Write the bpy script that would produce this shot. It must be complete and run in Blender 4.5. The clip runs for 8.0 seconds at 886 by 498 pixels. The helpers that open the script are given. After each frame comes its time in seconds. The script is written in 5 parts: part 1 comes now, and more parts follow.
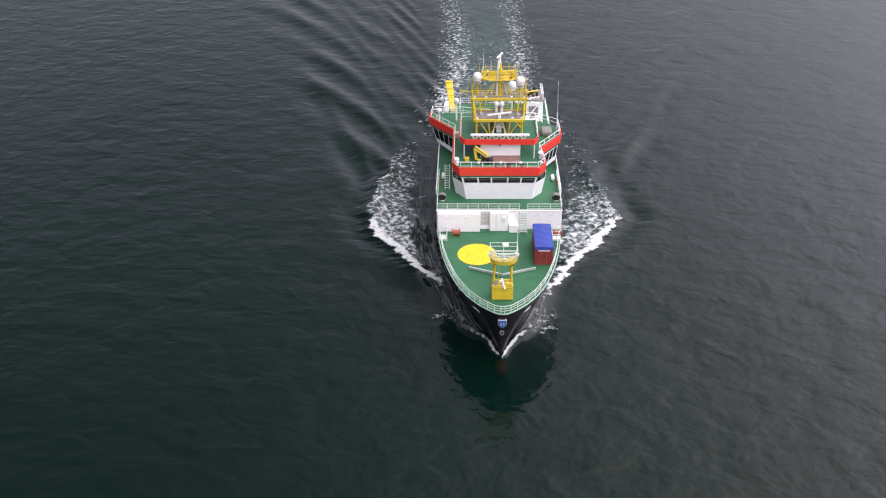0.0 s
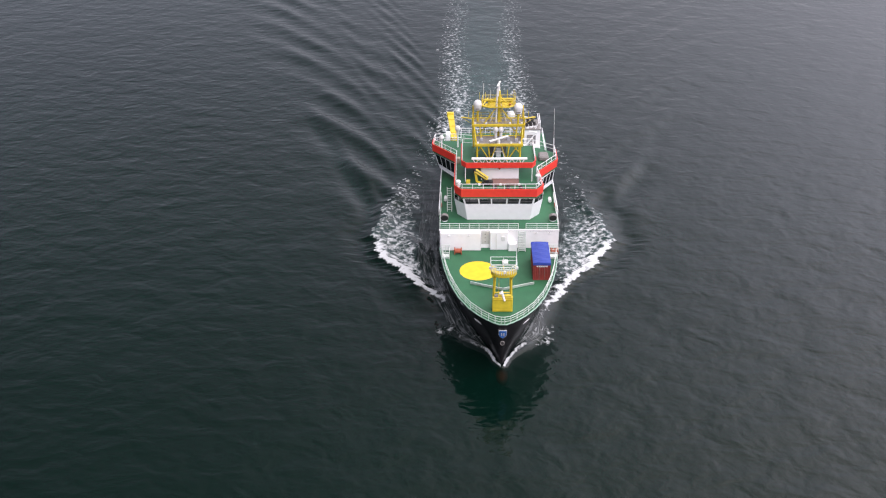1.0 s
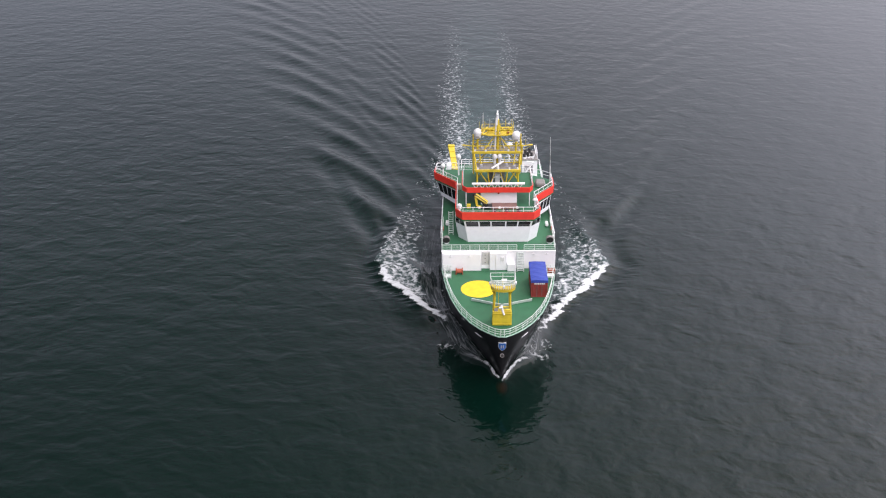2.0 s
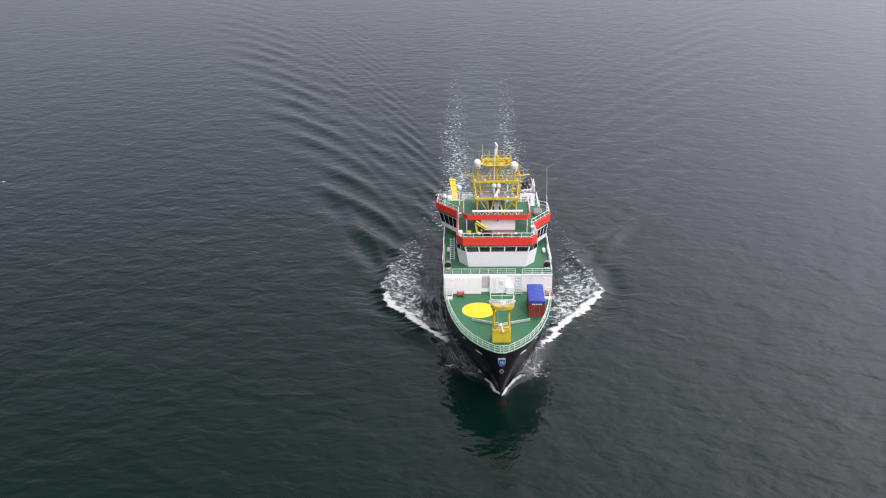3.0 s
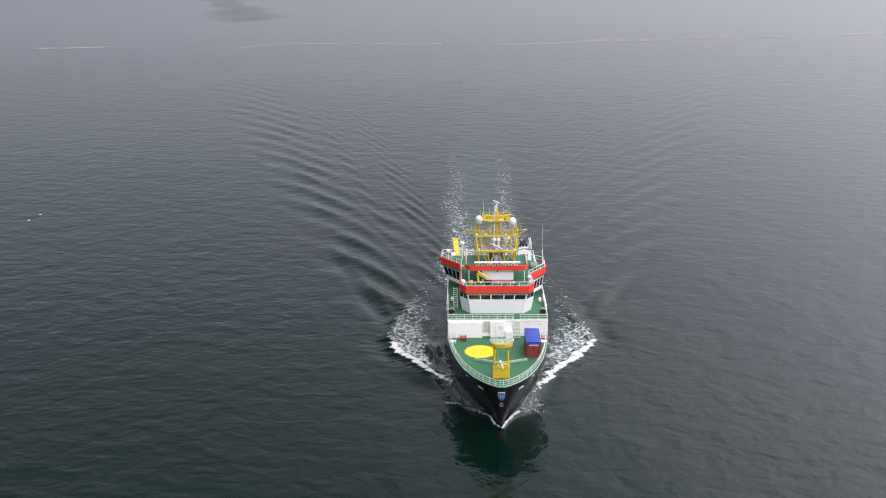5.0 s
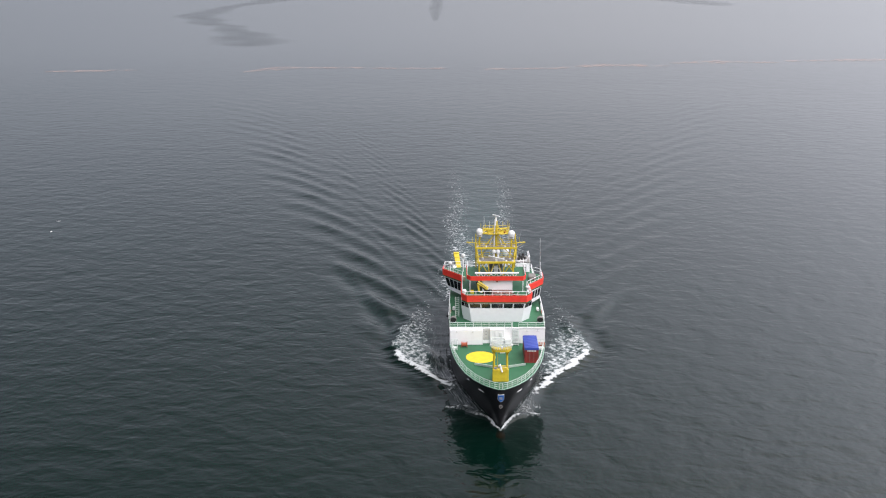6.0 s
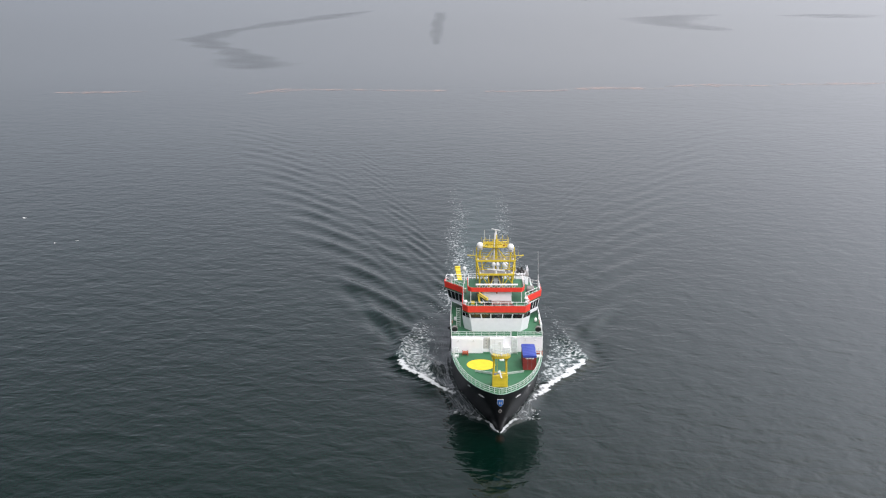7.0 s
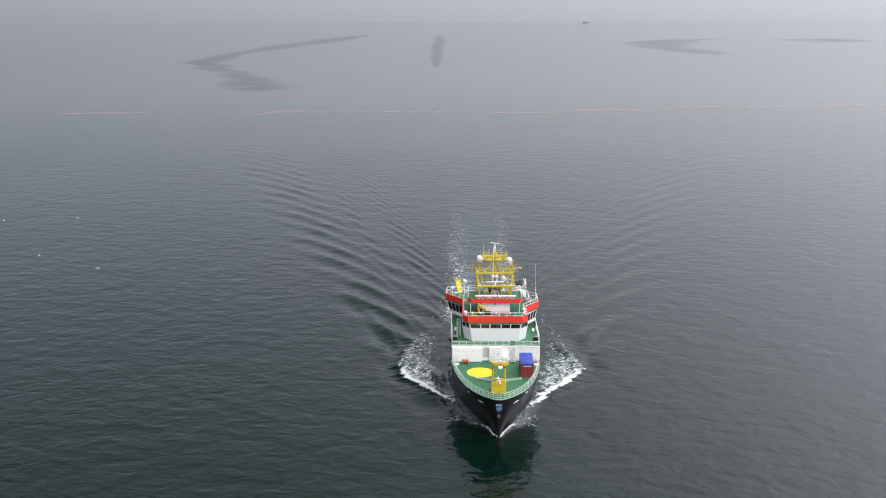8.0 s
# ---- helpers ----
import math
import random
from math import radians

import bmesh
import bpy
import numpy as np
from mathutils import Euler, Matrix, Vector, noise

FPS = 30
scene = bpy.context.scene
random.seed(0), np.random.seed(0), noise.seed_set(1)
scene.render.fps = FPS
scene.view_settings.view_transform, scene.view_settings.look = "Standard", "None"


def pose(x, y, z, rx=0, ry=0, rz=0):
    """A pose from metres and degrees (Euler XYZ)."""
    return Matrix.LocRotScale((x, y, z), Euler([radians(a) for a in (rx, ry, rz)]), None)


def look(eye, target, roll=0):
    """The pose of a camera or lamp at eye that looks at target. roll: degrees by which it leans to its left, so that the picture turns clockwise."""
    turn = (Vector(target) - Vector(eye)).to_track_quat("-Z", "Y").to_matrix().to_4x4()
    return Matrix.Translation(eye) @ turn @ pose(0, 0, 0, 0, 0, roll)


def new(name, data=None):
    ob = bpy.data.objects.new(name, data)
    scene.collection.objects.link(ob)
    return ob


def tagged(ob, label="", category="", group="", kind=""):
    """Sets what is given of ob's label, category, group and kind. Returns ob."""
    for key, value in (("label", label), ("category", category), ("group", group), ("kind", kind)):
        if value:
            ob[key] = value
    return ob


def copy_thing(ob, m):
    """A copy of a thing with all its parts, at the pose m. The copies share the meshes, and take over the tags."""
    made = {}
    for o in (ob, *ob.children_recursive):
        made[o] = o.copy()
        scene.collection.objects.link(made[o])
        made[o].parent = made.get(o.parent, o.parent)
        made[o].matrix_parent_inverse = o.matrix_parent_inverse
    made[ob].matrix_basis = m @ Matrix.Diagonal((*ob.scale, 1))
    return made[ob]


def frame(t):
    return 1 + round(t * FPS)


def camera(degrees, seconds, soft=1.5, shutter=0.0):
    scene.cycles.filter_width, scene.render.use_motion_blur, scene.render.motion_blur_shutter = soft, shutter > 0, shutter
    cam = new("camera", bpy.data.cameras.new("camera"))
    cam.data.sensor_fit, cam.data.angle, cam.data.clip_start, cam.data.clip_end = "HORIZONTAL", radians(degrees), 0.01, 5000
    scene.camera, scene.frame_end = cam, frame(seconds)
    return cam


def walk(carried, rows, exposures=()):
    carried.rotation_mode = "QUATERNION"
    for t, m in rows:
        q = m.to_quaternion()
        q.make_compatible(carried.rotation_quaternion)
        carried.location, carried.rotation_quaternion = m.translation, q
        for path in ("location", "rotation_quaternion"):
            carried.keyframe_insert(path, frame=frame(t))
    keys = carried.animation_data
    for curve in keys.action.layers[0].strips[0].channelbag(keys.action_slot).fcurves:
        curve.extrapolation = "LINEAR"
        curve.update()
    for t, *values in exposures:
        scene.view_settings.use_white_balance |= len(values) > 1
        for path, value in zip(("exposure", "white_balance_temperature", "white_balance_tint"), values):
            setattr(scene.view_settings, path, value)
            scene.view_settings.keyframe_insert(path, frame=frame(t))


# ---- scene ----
# Ship's frame: stem at the waterline is the origin, y runs aft, x to the ship's port side.
SPEED = 6.0            # metres a second, towards -y
cam = camera(49.41, 8.0, soft=1.15)
# seconds, place beside the ship (x, y, z), yaw, pitch, roll
ROWS = [
    (0.0, -4.20, -100.79, 81.47, 1.90, -32.52, -0.83),
    (0.5, -4.38, -104.66, 81.24, 1.85, -31.08, -0.85),
    (1.0, -4.52, -108.98, 80.93, 1.79, -29.55, -0.89),
    (1.5, -4.66, -113.28, 80.33, 1.73, -27.95, -0.92),
    (3.0, -4.99, -126.22, 77.87, 1.58, -22.96, -0.93),
    (3.5, -5.14, -130.63, 77.21, 1.52, -21.34, -0.89),
    (4.0, -5.34, -134.53, 76.68, 1.47, -19.85, -0.82),
    (4.5, -5.56, -138.13, 76.65, 1.43, -18.67, -0.71),
    (6.0, -6.16, -151.40, 76.75, 1.33, -16.23, -0.44),
    (6.5, -6.31, -155.73, 76.93, 1.32, -15.56, -0.35),
    (7.0, -6.42, -159.78, 76.97, 1.31, -14.86, -0.29),
    (7.5, -6.54, -163.60, 77.00, 1.30, -14.21, -0.25),
    (8.0, -6.60, -167.81, 76.92, 1.26, -13.51, -0.20),
]


def eye_pose(t, x, y, z, yaw, pitch, roll):
    a, b = radians(yaw), radians(pitch)
    eye = Vector((x, y - SPEED * t, z))
    way = Vector((-math.sin(a) * math.cos(b), math.cos(a) * math.cos(b), math.sin(b)))
    return look(eye, eye + way * 100, roll)


walk(cam, [(r[0], eye_pose(*r)) for r in ROWS], [(0.0, 0.0, 6500, 23), (8.0, 0.0, 6500, 13.5)])

# ---- light: hazy overcast, brighter ahead on the +x side ----
world = bpy.data.worlds.new("overcast")
scene.world = world
world.use_nodes = True
wn, wl = world.node_tree.nodes, world.node_tree.links
sky = wn.new("ShaderNodeTexSky")
sky.sky_type, sky.sun_disc = "NISHITA", False
sky.sun_elevation, sky.sun_rotation = radians(52), radians(157)
sky.air_density, sky.dust_density, sky.ozone_density = 1.0, 3.0, 1.0
hsv = wn.new("ShaderNodeHueSaturation")
hsv.inputs["Saturation"].default_value = 0.45
wl.new(sky.outputs[0], hsv.inputs["Color"])
# cloud cover: palest overhead, greyer towards the horizon
way = wn.new("ShaderNodeTexCoord")
axes = wn.new("ShaderNodeSeparateXYZ")
wl.new(way.outputs["Generated"], axes.inputs[0])
cover = wn.new("ShaderNodeValToRGB")
cover.color_ramp.elements[0].color = (7.9, 8.25, 8.85, 1)
cover.color_ramp.elements[1].color = (10.2, 10.3, 10.4, 1)
cover.color_ramp.elements.new(0.07).color = (9.5, 9.9, 10.75, 1)
cover.color_ramp.elements.new(0.4).color = (9.2, 9.8, 11.0, 1)
cover.color_ramp.elements.new(0.88).color = (4.4, 4.5, 4.6, 1)
cover.color_ramp.elements.new(0.75).color = (4.1, 4.3, 4.4, 1)
wl.new(axes.outputs["Z"], cover.inputs["Fac"])
blend = wn.new("ShaderNodeMix")
blend.data_type = "RGBA"
blend.inputs[0].default_value = 0.72
wl.new(hsv.outputs[0], blend.inputs[6])
# the cover is thinner on the +x side, most of all half way up
def toward(x, y, z):
    d = wn.new("ShaderNodeVectorMath")
    d.operation = "DOT_PRODUCT"
    d.inputs[1].default_value = (x, y, z)
    wl.new(way.outputs["Generated"], d.inputs[0])
    return d.outputs["Value"]


def calc(kind, a, c, d=None):
    k = wn.new("ShaderNodeMath")
    k.operation = kind
    for socket, v in zip(k.inputs, (a, c, d)):
        if isinstance(v, (int, float)):
            socket.default_value = v
        elif v:
            wl.new(v, socket)
    return k.outputs[0]


glow = calc("POWER", calc("MAXIMUM", toward(0.55, 0.25, 0.79), 0.0), 6.5)
thin = calc("MULTIPLY_ADD", glow, 10.8, calc("MULTIPLY_ADD", toward(1.0, -0.1, 0.0), 0.45, 0.76))
lit = wn.new("ShaderNodeVectorMath")
lit.operation = "SCALE"
warm = wn.new("ShaderNodeMix")
warm.data_type, warm.blend_type = "RGBA", "MULTIPLY"
warm.inputs[7].default_value = (1.0, 0.95, 0.91, 1)
wl.new(calc("MINIMUM", calc("MULTIPLY", glow, 2.5), 1.0), warm.inputs[0])
cool = wn.new("ShaderNodeMix")
cool.data_type, cool.blend_type = "RGBA", "MULTIPLY"
cool.inputs[7].default_value = (0.94, 0.985, 1.04, 1)
wl.new(calc("MINIMUM", calc("MAXIMUM", calc("MULTIPLY_ADD", toward(-1.0, 0.0, 0.0), 2.0, 0.25), 0.0), 1.0), cool.inputs[0])
wl.new(cover.outputs[0], cool.inputs[6])
wl.new(cool.outputs[2], warm.inputs[6])
wl.new(warm.outputs[2], lit.inputs[0])
wl.new(thin, lit.inputs["Scale"])
wl.new(lit.outputs[0], blend.inputs[7])
wl.new(blend.outputs[2], wn["Background"].inputs["Color"])
wn["Background"].inputs["Strength"].default_value = 0.107

sun = new("sun", bpy.data.lights.new("sun", "SUN"))
sun.data.energy, sun.data.angle, sun.data.color = 2.3, radians(50), (1.0, 0.975, 0.95)
sun.matrix_world = look((38, -88, 123), (0, 0, 0))
scene.view_settings.exposure = 0.0


# ---- materials ----
def material(name):
    m = bpy.data.materials.new(name)
    m.use_nodes = True
    return m, m.node_tree.nodes, m.node_tree.links, m.node_tree.nodes["Principled BSDF"]


def paint(name, rgb, rough=0.45, metal=0.0, var=0.16, scale=1.2, dirt=(0.25, 0.2, 0.15), amount=0.25, bump=0.02):
    """Painted or bare surface with blotches, fine grain and a little grime."""
    m, n, l, b = material(name)
    co = n.new("ShaderNodeTexCoord")
    big = n.new("ShaderNodeTexNoise")
    big.inputs["Scale"].default_value, big.inputs["Detail"].default_value = scale, 5
    fine = n.new("ShaderNodeTexNoise")
    fine.inputs["Scale"].default_value, fine.inputs["Detail"].default_value = scale * 14, 3
    l.new(co.outputs["Object"], big.inputs["Vector"])
    l.new(co.outputs["Object"], fine.inputs["Vector"])
    ramp = n.new("ShaderNodeValToRGB")
    ramp.color_ramp.elements[0].position, ramp.color_ramp.elements[1].position = 0.3, 0.7
    ramp.color_ramp.elements[0].color = [c * (1 - var) for c in rgb] + [1]
    ramp.color_ramp.elements[1].color = [min(1, c * (1 + var)) for c in rgb] + [1]
    l.new(big.outputs["Fac"], ramp.inputs["Fac"])
    spots = n.new("ShaderNodeMapRange")
    spots.inputs["From Min"].default_value, spots.inputs["From Max"].default_value = 0.55, 0.8
    spots.inputs["To Max"].default_value = amount
    l.new(fine.outputs["Fac"], spots.inputs["Value"])
    mix = n.new("ShaderNodeMix")
    mix.data_type = "RGBA"
    l.new(spots.outputs[0], mix.inputs[0])
    l.new(ramp.outputs[0], mix.inputs[6])
    mix.inputs[7].default_value = [*dirt, 1]
    l.new(mix.outputs[2], b.inputs["Base Color"])
    bp = n.new("ShaderNodeBump")
    bp.inputs["Strength"].default_value, bp.inputs["Distance"].default_value = 0.4, bump
    l.new(big.outputs["Fac"], bp.inputs["Height"])
    l.new(bp.outputs[0], b.inputs["Normal"])
    b.inputs["Roughness"].default_value, b.inputs["Metallic"].default_value = rough, metal
    return m


def chop(n, l, height=1.0):
    """World-space wind chop as a bump normal: long low ripples, wavelets and fine texture."""
    geo = n.new("ShaderNodeNewGeometry")
    total = None
    for scale, stretch, turn, weight, detail in ((0.1, 0.75, 25, 0.3, 2), (0.26, 0.75, 22, 0.29, 2), (0.8, 0.9, -8, 0.06, 2)):
        mp = n.new("ShaderNodeMapping")
        mp.inputs["Rotation"].default_value = (0, 0, radians(turn))
        mp.inputs["Scale"].default_value = (scale * stretch, scale, scale)
        l.new(geo.outputs["Position"], mp.inputs["Vector"])
        t = n.new("ShaderNodeTexNoise")
        t.inputs["Scale"].default_value, t.inputs["Detail"].default_value = 1.0, detail
        t.inputs["Distortion"].default_value = 0.4
        l.new(mp.outputs[0], t.inputs["Vector"])
        k = n.new("ShaderNodeMath")
        k.operation = "MULTIPLY_ADD"
        k.inputs[1].default_value = weight * height
        l.new(t.outputs["Fac"], k.inputs[0])
        if total:
            l.new(total, k.inputs[2])
        else:
            k.inputs[2].default_value = 0
        total = k.outputs[0]
    # beyond the drifting foam line the sea lies calmer
    where = n.new("ShaderNodeSeparateXYZ")
    l.new(geo.outputs["Position"], where.inputs[0])
    calm = n.new("ShaderNodeMapRange")
    calm.inputs["From Min"].default_value, calm.inputs["From Max"].default_value = 40, 760
    calm.inputs["To Min"].default_value, calm.inputs["To Max"].default_value = 1.0, 0.28
    l.new(where.outputs["Y"], calm.inputs["Value"])
    eased = n.new("ShaderNodeMath")
    eased.operation = "MULTIPLY"
    l.new(total, eased.inputs[0])
    l.new(calm.outputs[0], eased.inputs[1])
    bp = n.new("ShaderNodeBump")
    bp.inputs["Strength"].default_value, bp.inputs["Distance"].default_value = 1.0, 1.0
    l.new(eased.outputs[0], bp.inputs["Height"])
    return geo, bp


WATER = (0.0005, 0.0070, 0.0046)


def water(name, height=1.0, rough=0.12, rgb=WATER):
    m, n, l, b = material(name)
    geo, bp = chop(n, l, height)
    l.new(bp.outputs[0], b.inputs["Normal"])
    patch = n.new("ShaderNodeTexNoise")
    patch.inputs["Scale"].default_value, patch.inputs["Detail"].default_value = 0.02, 3
    l.new(geo.outputs["Position"], patch.inputs["Vector"])
    ramp = n.new("ShaderNodeValToRGB")
    ramp.color_ramp.elements[0].color = [c * 0.8 for c in rgb] + [1]
    ramp.color_ramp.elements[1].color = [c * 1.2 for c in rgb] + [1]
    l.new(patch.outputs["Fac"], ramp.inputs["Fac"])
    l.new(ramp.outputs[0], b.inputs["Base Color"])
    b.inputs["Roughness"].default_value, b.inputs["IOR"].default_value = rough, 1.33
    b.inputs["Specular IOR Level"].default_value = 0.42
    return m, n, l, b, geo, bp, ramp


def foam_mask(n, l, geo, density):
    """How much of the surface is foam: lacy where thin, closed where dense."""
    a = n.new("ShaderNodeTexNoise")
    a.inputs["Scale"].default_value, a.inputs["Detail"].default_value, a.inputs["Roughness"].default_value = 1.2, 5, 0.58
    a.inputs["Distortion"].default_value = 0.7
    l.new(geo.outputs["Position"], a.inputs["Vector"])
    v = n.new("ShaderNodeTexVoronoi")
    v.feature = "DISTANCE_TO_EDGE"
    v.inputs["Scale"].default_value = 0.8
    off = n.new("ShaderNodeVectorMath")
    off.operation = "MULTIPLY_ADD"
    off.inputs[1].default_value = (1.5, 1.5, 0)
    l.new(a.outputs["Color"], off.inputs[0])
    l.new(geo.outputs["Position"], off.inputs[2])
    l.new(off.outputs[0], v.inputs["Vector"])
    lace = n.new("ShaderNodeMapRange")
    lace.inputs["From Min"].default_value, lace.inputs["From Max"].default_value = 0.0, 0.4
    lace.inputs["To Min"].default_value, lace.inputs["To Max"].default_value = 0.09, -0.05
    l.new(v.outputs["Distance"], lace.inputs["Value"])
    s1 = n.new("ShaderNodeMath")
    l.new(a.outputs["Fac"], s1.inputs[0])
    l.new(lace.outputs[0], s1.inputs[1])
    s2 = n.new("ShaderNodeMath")
    l.new(s1.outputs[0], s2.inputs[0])
    l.new(density, s2.inputs[1])
    out = n.new("ShaderNodeMapRange")
    out.interpolation_type = "SMOOTHSTEP"
    out.inputs["From Min"].default_value, out.inputs["From Max"].default_value = 0.91, 1.26
    l.new(s2.outputs[0], out.inputs["Value"])
    return out.outputs[0]


sea_mat = water("sea_water")[0]
ruffled_mat, n, l, b, geo, bp, ramp = water("ruffled_water", 1.8, 0.3)
edge_noise = n.new("ShaderNodeTexNoise")
edge_noise.inputs["Scale"].default_value, edge_noise.inputs["Detail"].default_value = 0.02, 6
l.new(geo.outputs["Position"], edge_noise.inputs["Vector"])
worn = n.new("ShaderNodeMapRange")
worn.inputs["From Min"].default_value, worn.inputs["From Max"].default_value, worn.inputs["To Max"].default_value = 0.12, 0.55, 0.22
l.new(edge_noise.outputs["Fac"], worn.inputs["Value"])
clear = n.new("ShaderNodeBsdfTransparent")
mx = n.new("ShaderNodeMixShader")
soft_edge = n.new("ShaderNodeAttribute")
soft_edge.attribute_name = "full"
fade = n.new("ShaderNodeMath")
fade.operation = "MULTIPLY"
l.new(soft_edge.outputs["Fac"], fade.inputs[0])
l.new(worn.outputs[0], fade.inputs[1])
l.new(fade.outputs[0], mx.inputs[0])
l.new(clear.outputs[0], mx.inputs[1])
l.new(b.outputs[0], mx.inputs[2])
l.new(mx.outputs[0], n["Material Output"].inputs["Surface"])

wake_mat, n, l, b, geo, bp, ramp = water("wake_water")
att = n.new("ShaderNodeAttribute")
att.attribute_name = "foam"
aer = n.new("ShaderNodeAttribute")
aer.attribute_name = "aerated"
air = n.new("ShaderNodeMix")
air.data_type = "RGBA"
l.new(aer.outputs["Fac"], air.inputs[0])
l.new(ramp.outputs[0], air.inputs[6])
air.inputs[7].default_value = (0.11, 0.2, 0.19, 1)
l.new(air.outputs[2], b.inputs["Base Color"])
mask = foam_mask(n, l, geo, att.outputs["Fac"])
fb = n.new("ShaderNodeBsdfPrincipled")
fb.inputs["Base Color"].default_value, fb.inputs["Roughness"].default_value = (0.57, 0.6, 0.61, 1), 0.8
flat = n.new("ShaderNodeCombineXYZ")
flat.inputs["Z"].default_value = 1.0
l.new(flat.outputs[0], fb.inputs["Normal"])
across, along_it, streaky = (n.new("ShaderNodeAttribute") for _ in range(3))
across.attribute_name, along_it.attribute_name, streaky.attribute_name = "flow_across", "flow_along", "streak"
slow = n.new("ShaderNodeMath")
slow.operation = "MULTIPLY"
slow.inputs[1].default_value = 0.11
l.new(along_it.outputs["Fac"], slow.inputs[0])
flow = n.new("ShaderNodeCombineXYZ")
l.new(across.outputs["Fac"], flow.inputs["X"])
l.new(slow.outputs[0], flow.inputs["Y"])
thread = n.new("ShaderNodeTexNoise")
thread.inputs["Scale"].default_value, thread.inputs["Detail"].default_value, thread.inputs["Roughness"].default_value = 2.5, 5, 0.62
thread.inputs["Distortion"].default_value = 0.25
l.new(flow.outputs[0], thread.inputs["Vector"])
drawn = n.new("ShaderNodeMapRange")
drawn.interpolation_type = "SMOOTHSTEP"
drawn.inputs["From Min"].default_value, drawn.inputs["From Max"].default_value, drawn.inputs["To Max"].default_value = 0.46, 0.72, 0.34
l.new(thread.outputs["Fac"], drawn.inputs["Value"])
lines = n.new("ShaderNodeMath")
lines.operation = "MULTIPLY"
l.new(drawn.outputs[0], lines.inputs[0])
l.new(streaky.outputs["Fac"], lines.inputs[1])
both = n.new("ShaderNodeMath")
both.operation = "MAXIMUM"
l.new(mask, both.inputs[0])
l.new(lines.outputs[0], both.inputs[1])
mx = n.new("ShaderNodeMixShader")
l.new(both.outputs[0], mx.inputs[0])
l.new(b.outputs[0], mx.inputs[1])
l.new(fb.outputs[0], mx.inputs[2])
clear_at = n.new("ShaderNodeAttribute")
clear_at.attribute_name = "clear"
see = n.new("ShaderNodeBsdfTransparent")
see.inputs["Color"].default_value = (0.75, 0.8, 0.72, 1)
deep = n.new("ShaderNodeMixShader")
l.new(clear_at.outputs["Fac"], deep.inputs[0])
l.new(mx.outputs[0], deep.inputs[1])
l.new(see.outputs[0], deep.inputs[2])
l.new(deep.outputs[0], n["Material Output"].inputs["Surface"])

streak_mat, n, l, b = material("brown_foam")
b.inputs["Base Color"].default_value, b.inputs["Roughness"].default_value = (0.5, 0.36, 0.31, 1), 0.9
geo = n.new("ShaderNodeNewGeometry")
tn = n.new("ShaderNodeTexNoise")
tn.inputs["Scale"].default_value, tn.inputs["Detail"].default_value = 0.09, 6
l.new(geo.outputs["Position"], tn.inputs["Vector"])
mr = n.new("ShaderNodeMapRange")
mr.inputs["From Min"].default_value, mr.inputs["From Max"].default_value, mr.inputs["To Max"].default_value = 0.36, 0.72, 0.46
l.new(tn.outputs["Fac"], mr.inputs["Value"])
tr = n.new("ShaderNodeBsdfTransparent")
mx = n.new("ShaderNodeMixShader")
l.new(mr.outputs[0], mx.inputs[0])
l.new(tr.outputs[0], mx.inputs[1])
l.new(b.outputs[0], mx.inputs[2])
l.new(mx.outputs[0], n["Material Output"].inputs["Surface"])

BLACK = paint("black_hull_paint", (0.012, 0.012, 0.014), 0.32, amount=0.12, dirt=(0.1, 0.09, 0.08))
HAZE_GREY = paint("grey_ship_paint", (0.36, 0.37, 0.4), 0.5)
WHITE = paint("white_paint", (0.87, 0.87, 0.88), 0.4, var=0.03, amount=0.05)
GREEN = paint("green_deck_paint", (0.018, 0.115, 0.05), 0.6, var=0.14, scale=0.5, amount=0.14, dirt=(0.12, 0.16, 0.1))
RED = paint("signal_red_paint", (0.84, 0.055, 0.035), 0.4, var=0.06, amount=0.06)
YELLOW = paint("yellow_paint", (0.6, 0.455, 0.025), 0.5, var=0.14, amount=0.25)
DISC = paint("yellow_deck_paint", (0.7, 0.51, 0.014), 0.6, var=0.07, amount=0.08)
RAIL = paint("pale_rail_paint", (0.62, 0.68, 0.64), 0.45, amount=0.1)
GRATE = paint("grey_grating", (0.2, 0.19, 0.18), 0.7, var=0.2, scale=4)
GLASS = paint("dark_window_glass", (0.012, 0.014, 0.016), 0.06, var=0.1, amount=0.0, bump=0)
DARK = paint("black_rubber", (0.02, 0.02, 0.02), 0.7)
RUST = paint("red_brown_container", (0.23, 0.03, 0.025), 0.55, amount=0.3)
BLUE = paint("blue_tarpaulin", (0.02, 0.05, 0.3), 0.6, var=0.15, scale=2.5, bump=0.08)
BROWN = paint("brown_cover", (0.22, 0.12, 0.1), 0.7)
ORANGE = paint("orange_red_gear", (0.34, 0.075, 0.035), 0.6)
CREST = paint("blue_crest", (0.03, 0.18, 0.6), 0.4)
PALE = paint("pale_plastic", (0.7, 0.71, 0.7), 0.35, var=0.03, amount=0.03, bump=0)
BEIGE = paint("beige_cover", (0.5, 0.42, 0.32), 0.7)


# ---- building blocks ----
def part(name, bm, mat, parent=None, label="", at=None):
    me = bpy.data.meshes.new(name)
    bm.normal_update()
    bm.to_mesh(me)
    bm.free()
    me.materials.append(mat)
    ob = new(name, me)
    if parent:
        ob.parent = parent
    if at:
        ob.location = at
    return tagged(ob, label)


